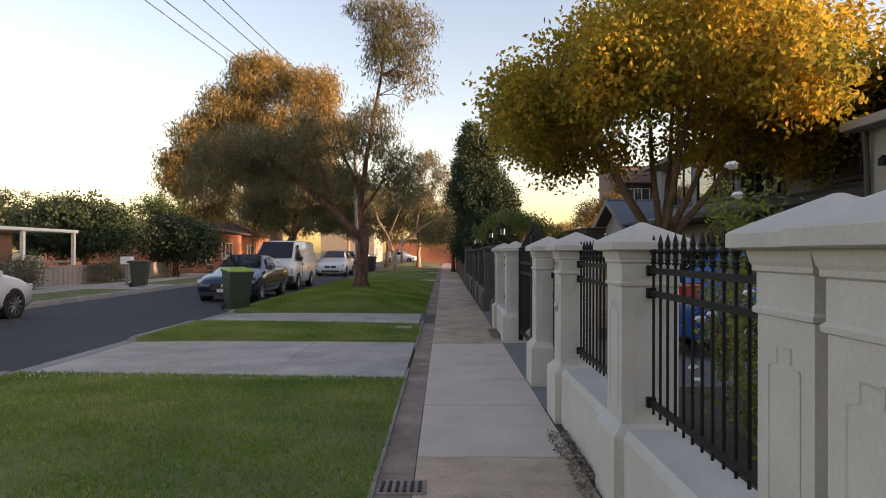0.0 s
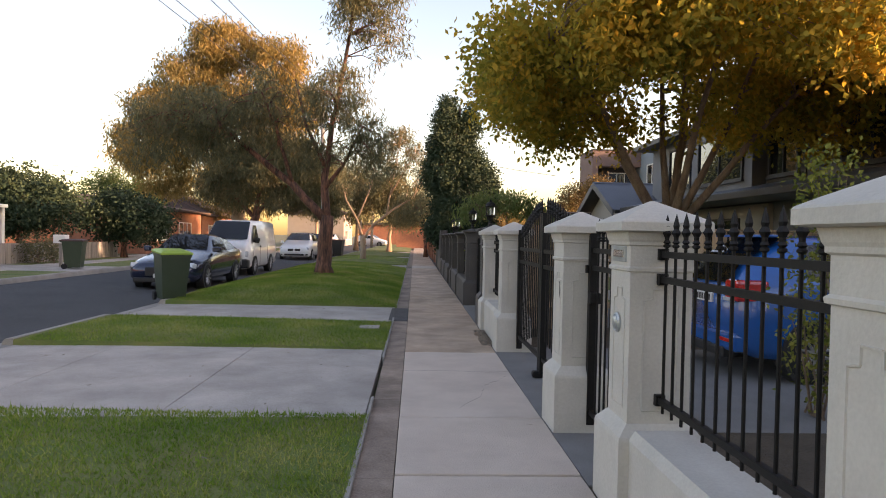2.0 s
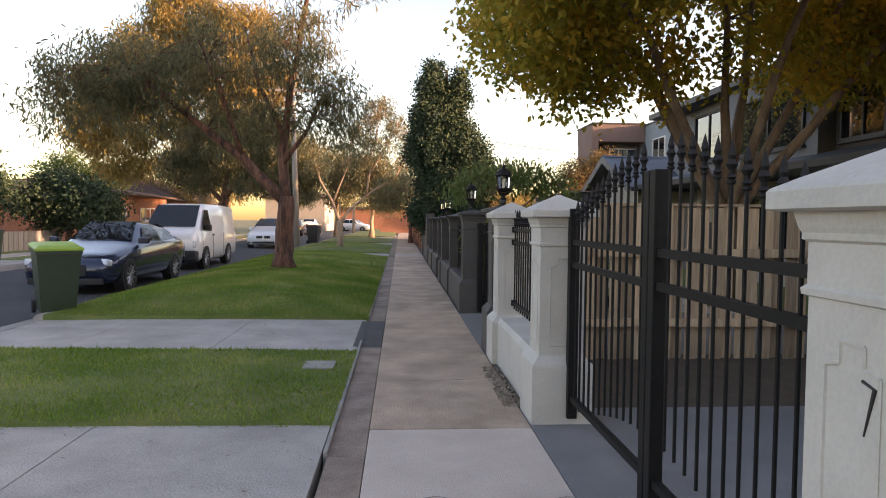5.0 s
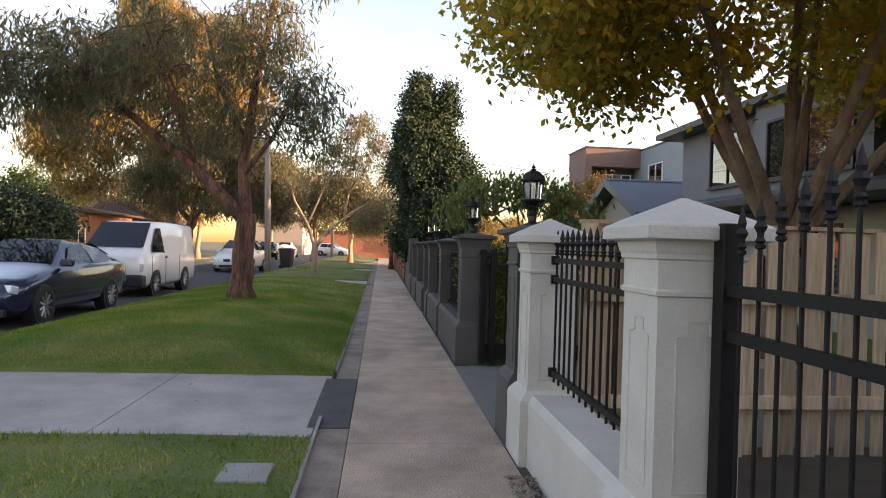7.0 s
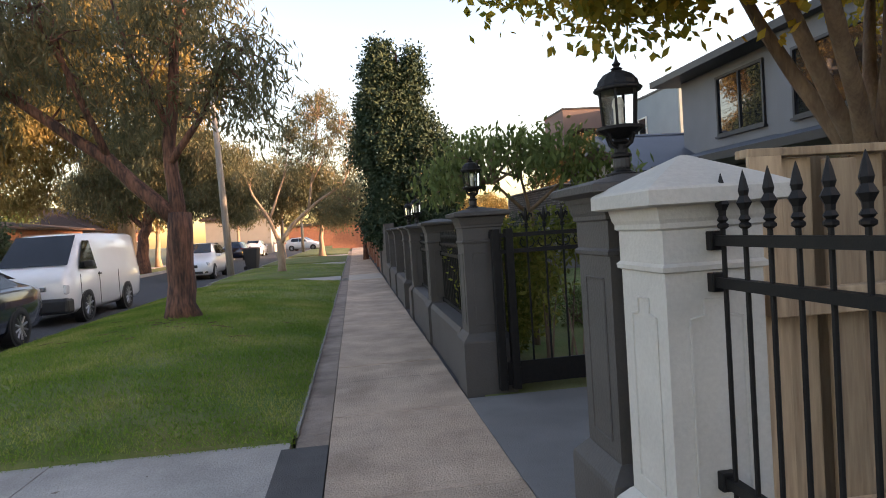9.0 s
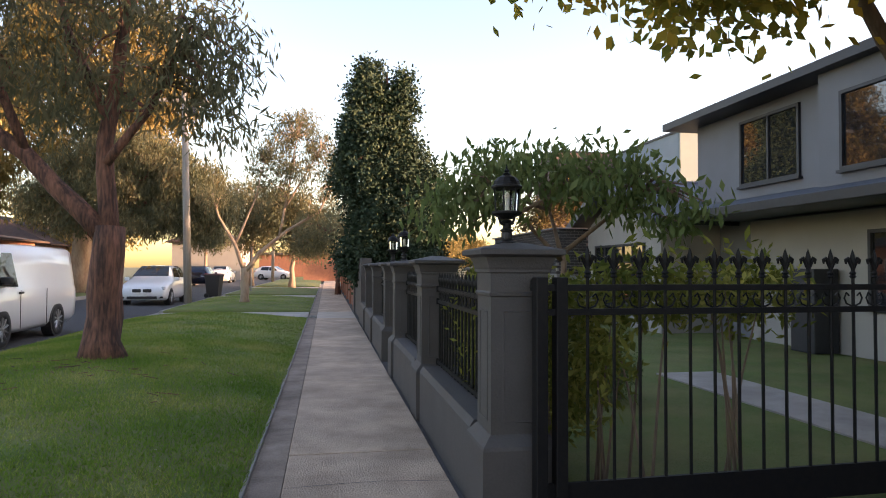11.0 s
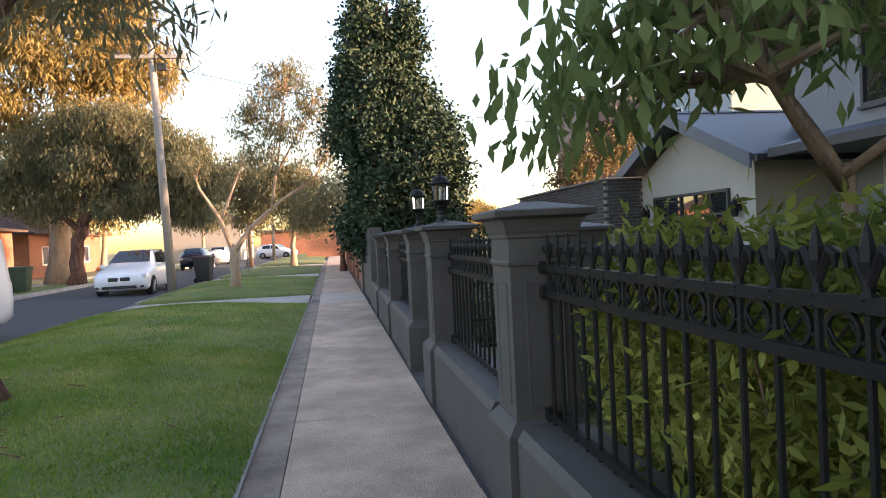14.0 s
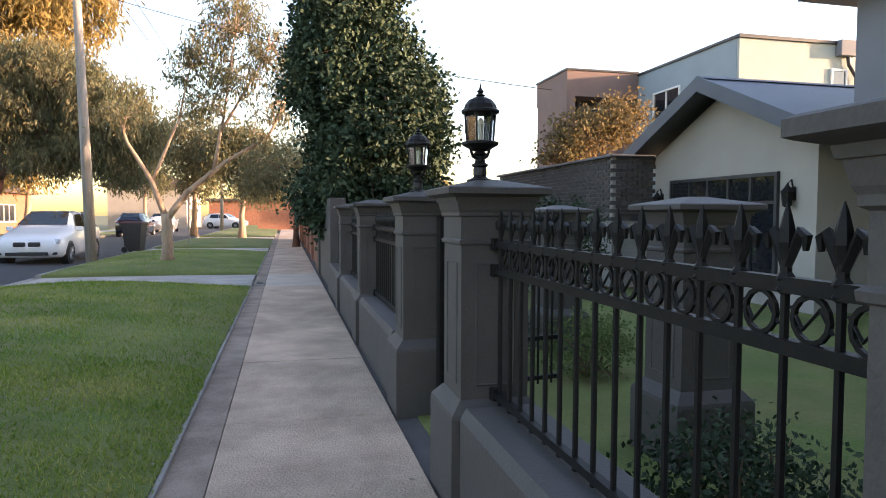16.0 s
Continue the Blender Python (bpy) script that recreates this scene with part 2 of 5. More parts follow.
def rings(bm, loops, cap=True):
    """Skin a row of closed loops (lists of points of one length)."""
    vv = [[bm.verts.new(p) for p in lp] for lp in loops]
    n = len(vv[0])
    for a, b in zip(vv, vv[1:]):
        for i in range(n):
            bm.faces.new((a[i], a[(i + 1) % n], b[(i + 1) % n], b[i]))
    if cap:
        bm.faces.new(list(reversed(vv[0])))
        bm.faces.new(vv[-1])
    return bm


def square_rings(bm, rows, cx=0.0, cy=0.0):
    """A square body turned up from rows of (half width, z)."""
    return rings(bm, [[(cx - h, cy - h, z), (cx + h, cy - h, z), (cx + h, cy + h, z), (cx - h, cy + h, z)] for h, z in rows])


def lathe(bm, rows, n=10, cx=0.0, cy=0.0):
    return rings(bm, [[(cx + r * math.cos(2 * math.pi * i / n), cy + r * math.sin(2 * math.pi * i / n), z) for i in range(n)] for r, z in rows])


def tube(bm, pts, radii, n=8):
    """A round limb along points."""
    pts = [Vector(p) for p in pts]
    loops, up = [], None
    for i, p in enumerate(pts):
        d = (pts[min(i + 1, len(pts) - 1)] - pts[max(i - 1, 0)]).normalized()
        if up is None:
            up = d.orthogonal().normalized()
        up = (up - d * up.dot(d)).normalized()
        s = d.cross(up)
        r = radii[i] if hasattr(radii, "__len__") else radii
        loops.append([tuple(p + (up * math.cos(2 * math.pi * k / n) + s * math.sin(2 * math.pi * k / n)) * r) for k in range(n)])
    return rings(bm, loops)


def ring_bar(bm, c, r, w, n=14):
    """A flat iron ring standing in the y-z plane."""
    loops = []
    for i in range(n):
        a = 2 * math.pi * i / n
        ca, sa = math.cos(a), math.sin(a)
        loops.append([bm.verts.new((c[0] + dx, c[1] + (r + dr) * ca, c[2] + (r + dr) * sa)) for dx, dr in ((-w, -w), (w, -w), (w, w), (-w, w))])
    for i in range(n):
        a, b = loops[i], loops[(i + 1) % n]
        for k in range(4):
            bm.faces.new((a[k], a[(k + 1) % 4], b[(k + 1) % 4], b[k]))


def mesh_np(name, verts, faces, material):
    me = bpy.data.meshes.new(name)
    nf, k = faces.shape
    me.vertices.add(len(verts))
    me.vertices.foreach_set("co", np.asarray(verts, np.float32).ravel())
    me.loops.add(nf * k)
    me.loops.foreach_set("vertex_index", faces.astype(np.int32).ravel())
    me.polygons.add(nf)
    me.polygons.foreach_set("loop_start", np.arange(0, nf * k, k, dtype=np.int32))
    me.polygons.foreach_set("loop_total", np.full(nf, k, np.int32))
    me.update(calc_edges=True)
    me.validate()
    me.materials.append(material)
    return me


def leaves(rng, centres, spread, per, length, width, droop=0.3):
    """Many single leaves scattered round twig ends."""
    c = np.repeat(np.asarray(centres, float), per, axis=0)
    n = len(c)
    c = c + rng.normal(0, 1, (n, 3)) * spread
    d = rng.normal(0, 1, (n, 3))
    d[:, 2] -= droop * 2
    d /= np.linalg.norm(d, axis=1)[:, None]
    s = np.cross(d, rng.normal(0, 1, (n, 3)))
    s /= np.linalg.norm(s, axis=1)[:, None] + 1e-9
    ln = length * rng.uniform(0.6, 1.3, n)[:, None]
    w = width * rng.uniform(0.7, 1.3, n)[:, None]
    v = np.stack([c, c + d * ln * 0.5 + s * w * 0.5, c + d * ln, c + d * ln * 0.5 - s * w * 0.5], 1).reshape(-1, 3)
    return v, np.arange(n * 4).reshape(-1, 4)


def blob_points(rng, blobs, n, shell=0.5):
    """Twig ends inside some ellipsoids (x, y, z, rx, ry, rz), denser to the outside."""
    w = np.array([b[3] * b[4] * b[5] for b in blobs]) ** 0.75
    pick = rng.choice(len(blobs), n, p=w / w.sum())
    d = rng.normal(0, 1, (n, 3))
    d /= np.linalg.norm(d, axis=1)[:, None]
    r = rng.uniform(shell ** 3, 1, n) ** (1 / 3)
    b = np.array(blobs)[pick]
    return b[:, :3] + d * r[:, None] * b[:, 3:]


def crown(name, rng, blobs, twigs, per, spread, length, width, material, parent, droop=0.3, shell=0.5):
    v, f = leaves(rng, blob_points(rng, blobs, twigs, shell), spread, per, length, width, droop)
    ob = new(name, mesh_np(name, v, f, material))
    ob.parent = parent
    ob["kind"] = "stuff"
    return ob


# ---- ground, road and footpath ----
KERB_X, ROAD_L = -5.0, -10.9
STRIPS = [(-14.0, 8.6, 0.05), (11.7, 14.3, 0.06), (16.65, 33.3, 0.26), (36.0, 46.0, 0.16), (49.0, 60.0, 0.1), (63.5, 110.0, 0.08)]
DRIVES = [(8.6, 11.7), (14.3, 16.65), (33.3, 36.0), (46.0, 49.0), (60.0, 63.5)]


def strip_z(x, y):
    """Height of the nature strip: a low mound that falls to the kerb and to the path."""
    for a, b, h in STRIPS:
        if a <= y <= b:
            u = (x - KERB_X) / (-0.25 - KERB_X)
            e = min(1.0, (y - a) / 1.6, (b - y) / 1.6)
            e = max(0.0, e) ** 0.6
            return 0.02 + 0.05 * (1 - u) + h * e * math.sin(math.pi * min(max(u, 0), 1)) ** 0.8
    return 0.0


g = bmesh.new()
add_box(g, -900, 900, -900, 900, -0.6, -0.12)
structure(part("ground", g, M_GROUND), "flat ground with dry grass reaching the horizon", "ground")
r = bmesh.new()
NX = 12
cols = []
for j in range(60):
    y = -20 + j * 3.2
    row = []
    for i in range(NX + 1):
        x = ROAD_L + (KERB_X - 0.30 - ROAD_L) * i / NX
        row.append(r.verts.new((x, y, -0.07 + 0.07 * math.sin(math.pi * i / NX))))
    cols.append(row)
for a, b in zip(cols, cols[1:]):
    for i in range(NX):
        r.faces.new((a[i], a[i + 1], b[i + 1], b[i]))
structure(part("road", r, M_ROAD), "smooth dark asphalt suburban street, slightly crowned", "road")


def kerb_run(y0, y1, x, side, low=False):
    """One length of kerb and channel; low where a driveway crosses it."""
    h = 0.0 if low else 0.075
    prof = [(-0.30, -0.075), (-0.30, -0.065), (-0.02, -0.085), (0.02, h - 0.03), (0.05, h), (0.15, h + 0.005), (0.15, -0.15), (-0.30, -0.15)]
    b = bmesh.new()
    rings(b, [[(x + side * px, y, pz) for px, pz in (prof if side > 0 else prof[::-1])] for y in (y0, y1)])
    return b


def in_drive(y):
    return any(a <= y < b for a, b in DRIVES)


kerb_thing = thing("kerb", "pale worn concrete kerb and channel beside the asphalt", "kerb", kind="structure")
for a, b, _ in STRIPS:
    y = a
    while y < b - 0.01:
        y2 = min(b, y + 2.4)
        part("kerb_stone", kerb_run(y + 0.004, y2 - 0.004, KERB_X, 1), M_KERB, kerb_thing)
        y = y2
for a, b in DRIVES:
    part("kerb_stone", kerb_run(a + 0.004, b - 0.004, KERB_X, 1, True), M_KERB, kerb_thing)
far_kerb = thing("kerb_far_side", "pale concrete kerb on the far side of the street", "kerb", kind="structure")
for j in range(24):
    part("kerb_stone", kerb_run(-10 + j * 5 + 0.004, -5 + j * 5 - 0.004, ROAD_L, -1), M_KERB, far_kerb)

# footpath: separate slabs with open joints
footpath = thing("footpath", "worn exposed-aggregate concrete footpath slabs with open joints", "footpath", kind="structure")
JOINTS = [-6.0, -3.0, -1.2, 0.6, 2.4, 4.1, 5.75, 7.35, 8.62, 11.6, 14.2, 15.5, 17.2, 19.2, 20.9, 22.7, 24.5, 26.4, 28.2, 30.1, 31.7, 33.3, 36.0, 37.6, 39.2, 41, 43, 46, 49, 52, 55, 60, 64, 70, 76, 84, 92, 104]
rj = random.Random(4)
for a, b in zip(JOINTS, JOINTS[1:]):
    m = M_NEWC if (5.7 < a < 8.7 or a == 33.3) else M_PATH
    s = bmesh.new()
    add_box(s, 0.005, 1.15, a + 0.009, b - 0.009, -0.12, 0.0, 0.006)
    dz = rj.uniform(-0.004, 0.004)
    for v in s.verts:
        v.co.z += dz + (v.co.x - 0.6) * rj.uniform(-0.002, 0.002)
    part("slab", s, m, footpath, "clean newer concrete slab" if m is M_NEWC else "")
bed = part("bedding", box(-0.02, 1.6, -8, 110, -0.16, -0.025), M_PATCH, footpath)

# strip of old dark mortar between path and grass, with a thin raised edging
edge = thing("path_edging", "stained rough concrete edging strip between path and grass", "edging", kind="structure")
y = -6.0
while y < 70:
    y2 = y + 1.9
    part("edging_strip", box(-0.235, 0.0, y + 0.003, y2 - 0.003, -0.1, -0.006, 0.004), M_GUTTER, edge)
    if not in_drive(y + 0.9):
        part("edging_lip", box(-0.262, -0.232, y + 0.004, y2 - 0.004, -0.1, 0.022, 0.006), M_KERB, edge)
    y = y2
part("asphalt_patch", box(-0.33, 0.0, 14.6, 16.5, -0.09, 0.004, 0.004), M_PATCH, edge, "dark asphalt patch")

# drain grate let into the edging
grate = thing("drain_grate", "rusty iron drain grate set in the path edging", "drain")
part("frame", box(-0.22, 0.09, 5.0, 5.24, -0.05, 0.004, 0.003), M_GUTTER, grate)
for i in range(6):
    part("slot_bar", box(-0.2 + i * 0.047, -0.178 + i * 0.047, 5.03, 5.21, -0.01, 0.012, 0.003), M_IRON, grate)
meter = thing("meter_cover", "small flat concrete meter cover in the grass", "cover")
part("cover", box(-0.72, -0.42, 13.3, 13.62, 0.0, 0.055, 0.01), M_KERB, meter)
pit = thing("water_pit", "open rectangular pit frame beside the footpath", "pit")
for bx in ((-0.2, 0.0, 33.42, 33.46), (-0.2, 0.0, 33.9, 33.94), (-0.2, -0.17, 33.46, 33.9), (-0.03, 0.0, 33.46, 33.9)):
    part("rim", box(*bx, -0.03, 0.035, 0.004), M_KERB, pit)
part("lid", box(-0.17, -0.03, 33.46, 33.9, -0.03, 0.008), M_PATCH, pit)

# driveway crossings
for k, (a, b) in enumerate(DRIVES):
    dr = thing("driveway", "grey concrete driveway crossing with cut joints", "driveway", kind="structure")
    xs = [-0.27, -1.9, -3.55, -4.85]
    for x1, x0 in zip(xs, xs[1:]):
        s = bmesh.new()
        sk = 0.25
        t0, t1 = (-0.27 - x0) / 4.6 * sk, (-0.27 - x1) / 4.6 * sk
        lo, hi = -0.12, [0.002 if x > -0.5 else 0.012 if x > -4 else 0.0 for x in (x0, x1)]
        rings(s, [[(x0 + 0.005, yy[0], lo), (x1 - 0.005, yy[1], lo), (x1 - 0.005, yy[1], hi[1]), (x0 + 0.005, yy[0], hi[0])] for yy in ((a + 0.006 - t0, a + 0.006 - t1), (b - 0.006 + t0 * 0.4, b - 0.006 + t1 * 0.4))])
        part("slab", s, M_DRIVE, dr)

# grass mounds
for k, (a, b, h) in enumerate(STRIPS):
    s = bmesh.new()
    ny, nx = max(6, int((b - a) / 0.5)), 16
    rows = []
    for j in range(-1, ny + 2):
        y = a + (b - a) * min(max(j, 0), ny) / ny
        row = []
        for i in range(nx + 1):
            x = KERB_X + 0.15 + (-0.262 - KERB_X - 0.15) * i / nx
            n = noise.noise(Vector((x * 1.3, y * 1.3, 0))) * 0.012
            row.append(s.verts.new((x, y, strip_z(x, y) + n if 0 <= j <= ny else -0.12)))
        rows.append(row)
    for p, q in zip(rows, rows[1:]):
        for i in range(nx):
            s.faces.new((p[i], p[i + 1], q[i + 1], q[i]))
    structure(part("nature_strip", s, M_GRASS, None, "", True), "mown green nature strip of grass with dry patches", "grass")

# grass blades on the near strips
rng = np.random.default_rng(5)
bv = []
for a, b, n in ((1.5, 8.65, 95000), (11.65, 14.35, 28000), (16.6, 26, 130000), (26, 33.3, 40000), (36, 46, 14000)):
    px, py = rng.uniform(-4.75, -0.245, n), rng.uniform(a, b, n)
    pz = np.array([strip_z(x, y) for x, y in zip(px, py)])
    bv.append(np.stack([px, py, pz - 0.004], 1))
bp = np.concatenate(bv)
n = len(bp)
an = rng.uniform(0, 2 * np.pi, n)
hh = rng.uniform(0.012, 0.036, n) * np.where(rng.uniform(0, 1, n) < 0.12, 1.8, 1.0)
w = 0.0055 * rng.uniform(0.6, 1.4, n)
sx, sy = np.cos(an) * w, np.sin(an) * w
lx, ly = rng.normal(0, 0.5, n) * hh, rng.normal(0, 0.5, n) * hh
v = np.stack([bp + np.stack([-sx, -sy, 0 * sx], 1), bp + np.stack([sx, sy, 0 * sx], 1), bp + np.stack([lx, ly, hh], 1)], 1).reshape(-1, 3)
tagged(new("grass", mesh_np("grass", v, np.arange(3 * n).reshape(-1, 3), M_BLADE)), "short mown grass blades, green with dry straw patches", "grass", kind="stuff")

# fallen leaves on the grass and along the edging
n = 420
px, py = rng.uniform(-4.2, 1.1, n), rng.uniform(2, 30, n)
pz = np.array([strip_z(x, y) if x < -0.26 else 0.004 for x, y in zip(px, py)]) + 0.012
c = np.stack([px, py, pz], 1)
keep = (px < -0.26) | ((px < 0.05) & (rng.uniform(0, 1, n) < 0.8)) | ((px > 1.0) & (rng.uniform(0, 1, n) < 0.5))
v, f = leaves(rng, c[keep], 0.002, 1, 0.05, 0.02, -0.1)
v[:, 2] = np.repeat(c[keep][:, 2], 4) + rng.uniform(0, 0.012, len(v))
tagged(new("fallen_leaves", mesh_np("fallen_leaves", v, f, M_GRAVEL)), "scattered dry fallen leaves on grass and path", "leaves", kind="stuff")

# front gardens inside the fences, and beyond the far kerb
structure(part("garden_bed", box(1.15, 30, -8, 8.3, -0.3, -0.012), M_SOIL), "bare soil garden bed behind the cream fence", "garden")
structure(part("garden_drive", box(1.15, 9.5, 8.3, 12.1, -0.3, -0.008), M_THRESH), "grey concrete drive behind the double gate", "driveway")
structure(part("garden_side", box(1.15, 30, 12.1, 14.15, -0.3, -0.012), M_SOIL), "bare mulch beside a paling fence", "garden")
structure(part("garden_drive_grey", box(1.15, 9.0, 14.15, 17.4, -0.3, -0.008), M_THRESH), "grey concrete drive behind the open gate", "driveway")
structure(part("garden_lawn", box(1.32, 30, 17.4, 31.5, -0.3, -0.01), M_GRASS), "shaded front lawn behind the grey fence", "lawn")
structure(part("garden_path", box(4.9, 5.8, 17.4, 22.5, -0.2, 0.012, 0.01), M_DRIVE), "pale concrete garden path across the lawn", "path")
structure(part("far_verge", box(-16, ROAD_L - 0.16, -12, 110, -0.3, 0.02), M_GRASS), "grass verge on the far side of the street", "grass")
for y0, y1 in ((12.0, 17.5), (26.0, 29.5), (40, 44)):
    structure(part("far_driveway", box(-16.5, ROAD_L - 0.155, y0, y1, -0.2, 0.03, 0.01), M_DRIVE), "pale concrete driveway across the street", "driveway")
structure(part("far_path", box(-14.9, -13.6, -12, 110, -0.2, 0.034, 0.01), M_DRIVE), "pale concrete footpath across the street", "footpath")

# ---- fences ----
PX = 1.39          # middle of the cream fence
GX = 1.395          # middle of the grey fence


def pier(label, group, cx, cy, material, hs, eave, top, plinth, grey):
    """A rendered gate pier: plinth, panelled shaft, mouldings and a hipped cap."""
    p = thing("gate_pier", label, "pier", group, (cx, cy, 0))
    hp = hs + 0.06
    part("plinth", square_rings(bmesh.new(), [(hp, -0.1), (hp, plinth - 0.05), (hp - 0.005, plinth - 0.03), (hs + 0.012, plinth + 0.02), (hs + 0.002, plinth + 0.03)]), material, p)
    s = bmesh.new()
    square_rings(s, [(hs, plinth + 0.02), (hs, eave - 0.21), (hs + 0.012, eave - 0.205), (hs + 0.014, eave - 0.19), (hs + 0.003, eave - 0.18), (hs + 0.003, eave - 0.075), (hs + 0.014, eave - 0.068), (hs + 0.014, eave - 0.052), (hs + 0.02, eave - 0.04), (hs + 0.03, eave + 0.004)])
    part("shaft", s, material, p)
    ho = hs + (0.085 if grey else 0.075)
    e = eave
    if grey:
        rows = [(ho - 0.05, e), (ho - 0.045, e + 0.02), (ho - 0.012, e + 0.03), (ho, e + 0.035), (ho, e + 0.062), (ho - 0.01, e + 0.068), (0.05, top), (0.0499, top + 0.001)]
    else:
        rows = [(ho - 0.02, e), (ho, e + 0.006), (ho, e + 0.05), (ho - 0.006, e + 0.058), (ho - 0.055, e + 0.085), (0.012, top), (0.0119, top + 0.0008)]
    part("cap", square_rings(bmesh.new(), rows), material, p)
    # sunk panel outlines on the street face and on the faces along the fence
    z0, z1 = plinth + 0.1, eave - 0.30
    for a in range(4):
        rot = pose(0, 0, 0, 0, 0, 90 * a)
        b = bmesh.new()
        w = hs - 0.075
        pts = [(-w, z0), (w, z0), (w, z1 - 0.06), (w - 0.05, z1 - 0.05), (w - 0.05, z1), (-w + 0.05, z1), (-w + 0.05, z1 - 0.05), (-w, z1 - 0.06)] if not grey else [(-w, z0), (w, z0), (w, z1), (-w, z1)]
        for q0, q1 in zip(pts, pts[1:] + pts[:1]):
            tube(b, [(q0[0], -hs - 0.0005, q0[1]), (q1[0], -hs - 0.0005, q1[1])], 0.0055, 5)
        bmesh.ops.transform(b, matrix=rot, verts=b.verts)
        part("panel_moulding", b, material, p)
    return p


def spear(bm, x, y, z, s=1.0):
    """Cast spear head with collar on top of a bar."""
    lathe(bm, [(0.010 * s, z), (0.019 * s, z + 0.006), (0.019 * s, z + 0.014), (0.011 * s, z + 0.02), (0.019 * s, z + 0.028), (0.012 * s, z + 0.04), (0.013 * s, z + 0.055), (0.024 * s, z + 0.075), (0.013 * s, z + 0.095), (0.017 * s, z + 0.11), (0.010 * s, z + 0.14), (0.001, z + 0.17)], 6, x, y)


def fleur(bm, x, y, z):
    """Cast lily head: stem, collar, middle petal and two curled side petals."""
    lathe(bm, [(0.012, z), (0.022, z + 0.01), (0.013, z + 0.022), (0.022, z + 0.032), (0.012, z + 0.045), (0.011, z + 0.07), (0.018, z + 0.105), (0.015, z + 0.135), (0.008, z + 0.165), (0.001, z + 0.185)], 6, x, y)
    for s in (-1, 1):
        tube(bm, [(x, y, z + 0.05), (x, y + s * 0.024, z + 0.10), (x, y + s * 0.038, z + 0.128), (x, y + s * 0.052, z + 0.118), (x, y + s * 0.05, z + 0.09)], [0.009, 0.011, 0.012, 0.011, 0.006], 5)


def bar_mesh(z0, z1, head, r=0.008):
    b = bmesh.new()
    tube(b, [(0, 0, z0), (0, 0, z1)], r, 6)
    (spear if head == "spear" else fleur)(b, 0, 0, z1 - 0.005)
    me = bpy.data.meshes.new("bar")
    b.to_mesh(me)
    b.free()
    me.materials.append(M_IRON)
    return me


def rail(bm, x, y0, y1, z, h=0.016, w=0.016, z2=None):
    z2 = z if z2 is None else z2
    rings(bm, [[(x - w, yy, zz - h), (x + w, yy, zz - h), (x + w, yy, zz + h), (x - w, yy, zz + h)] for yy, zz in ((y0, z), (y1, z2))])
    return bm


SPEAR_BAR = bar_mesh(0.56, 1.42, "spear")
GATE_BAR = bar_mesh(0.10, 1.42, "spear")
LILY_BAR = bar_mesh(0.50, 1.265, "fleur", 0.010)
GATE_LILY = bar_mesh(0.60, 1.42, "fleur", 0.010)


def panel(y0, y1, x, label, group, mesh, rails, step=0.115, ringed=False):
    """A run of iron fence bars between two piers."""
    p = thing("iron_fence_panel", label, "fence", group, (x, y0, 0))
    for z in rails:
        part("rail", rail(bmesh.new(), 0, -0.01, y1 - y0 + 0.01, z), M_IRON, p)
        for yy in (0.0, y1 - y0):
            part("bracket", box(-0.026, 0.026, yy - 0.03, yy + 0.03, z - 0.03, z + 0.03, 0.004), M_IRON, p)
    n = max(2, round((y1 - y0) / step))
    st = (y1 - y0) / n
    for i in range(n):
        share("bar", mesh, p, pose(0, (i + 0.5) * st, 0))
        if ringed and i < n - 1:
            b = bmesh.new()
            ring_bar(b, (0, (i + 1) * st, (rails[0] + rails[1]) / 2), 0.045, 0.005)
            part("ring", b, M_IRON, p)
            b = bmesh.new()
            tube(b, [(0, (i + 0.62) * st, (rails[0] + rails[1]) / 2 - 0.02), (0, (i + 0.85) * st, (rails[0] + rails[1]) / 2 + 0.022), (0, (i + 1.15) * st, (rails[0] + rails[1]) / 2 - 0.022), (0, (i + 1.38) * st, (rails[0] + rails[1]) / 2 + 0.02)], 0.0045, 5)
            part("scroll", b, M_IRON, p)
    return p


def low_wall(y0, y1, x, material, label, top, half):
    b = bmesh.new()
    prof = [(-half, -0.1), (half, -0.1), (half, top - 0.05), (half - 0.03, top), (-half + 0.03, top), (-half, top - 0.05)]
    rings(b, [[(x + px, yy, pz) for px, pz in prof] for yy in (y0, y1)])
    return tagged(part("low_wall", b, material), label, "wall", "low fence walls")


WP = [(2.44, "P0"), (2.985, "P1"), (4.955, "P2"), (6.925, "P3"), (8.455, "P4"), (11.895, "P5"), (13.935, "P6")]
WL = "cream-painted rendered gate pier with hipped cap beside the footpath"
for cy, _ in WP:
    dx = -0.09 if cy < 2.7 else 0.0
    pier(WL, "cream gate piers", PX + dx, cy, M_CREAM, 0.165, 1.495, 1.665, 0.46, False)
pier(WL, "cream gate piers", PX - 0.02, 0.5, M_CREAM, 0.165, 1.495, 1.665, 0.46, False)
for a, b in ((2.985, 4.955), (4.955, 6.925), (11.895, 13.935), (0.5, 2.565)):
    low_wall(a + 0.22, b - 0.22, PX, M_CREAM, "low cream rendered wall under an iron fence", 0.47, 0.17)
    panel(a + 0.167, b - 0.167, PX, "black iron fence panel with spear heads on a low wall", "black iron panels", SPEAR_BAR, (1.38, 1.25, 0.62))

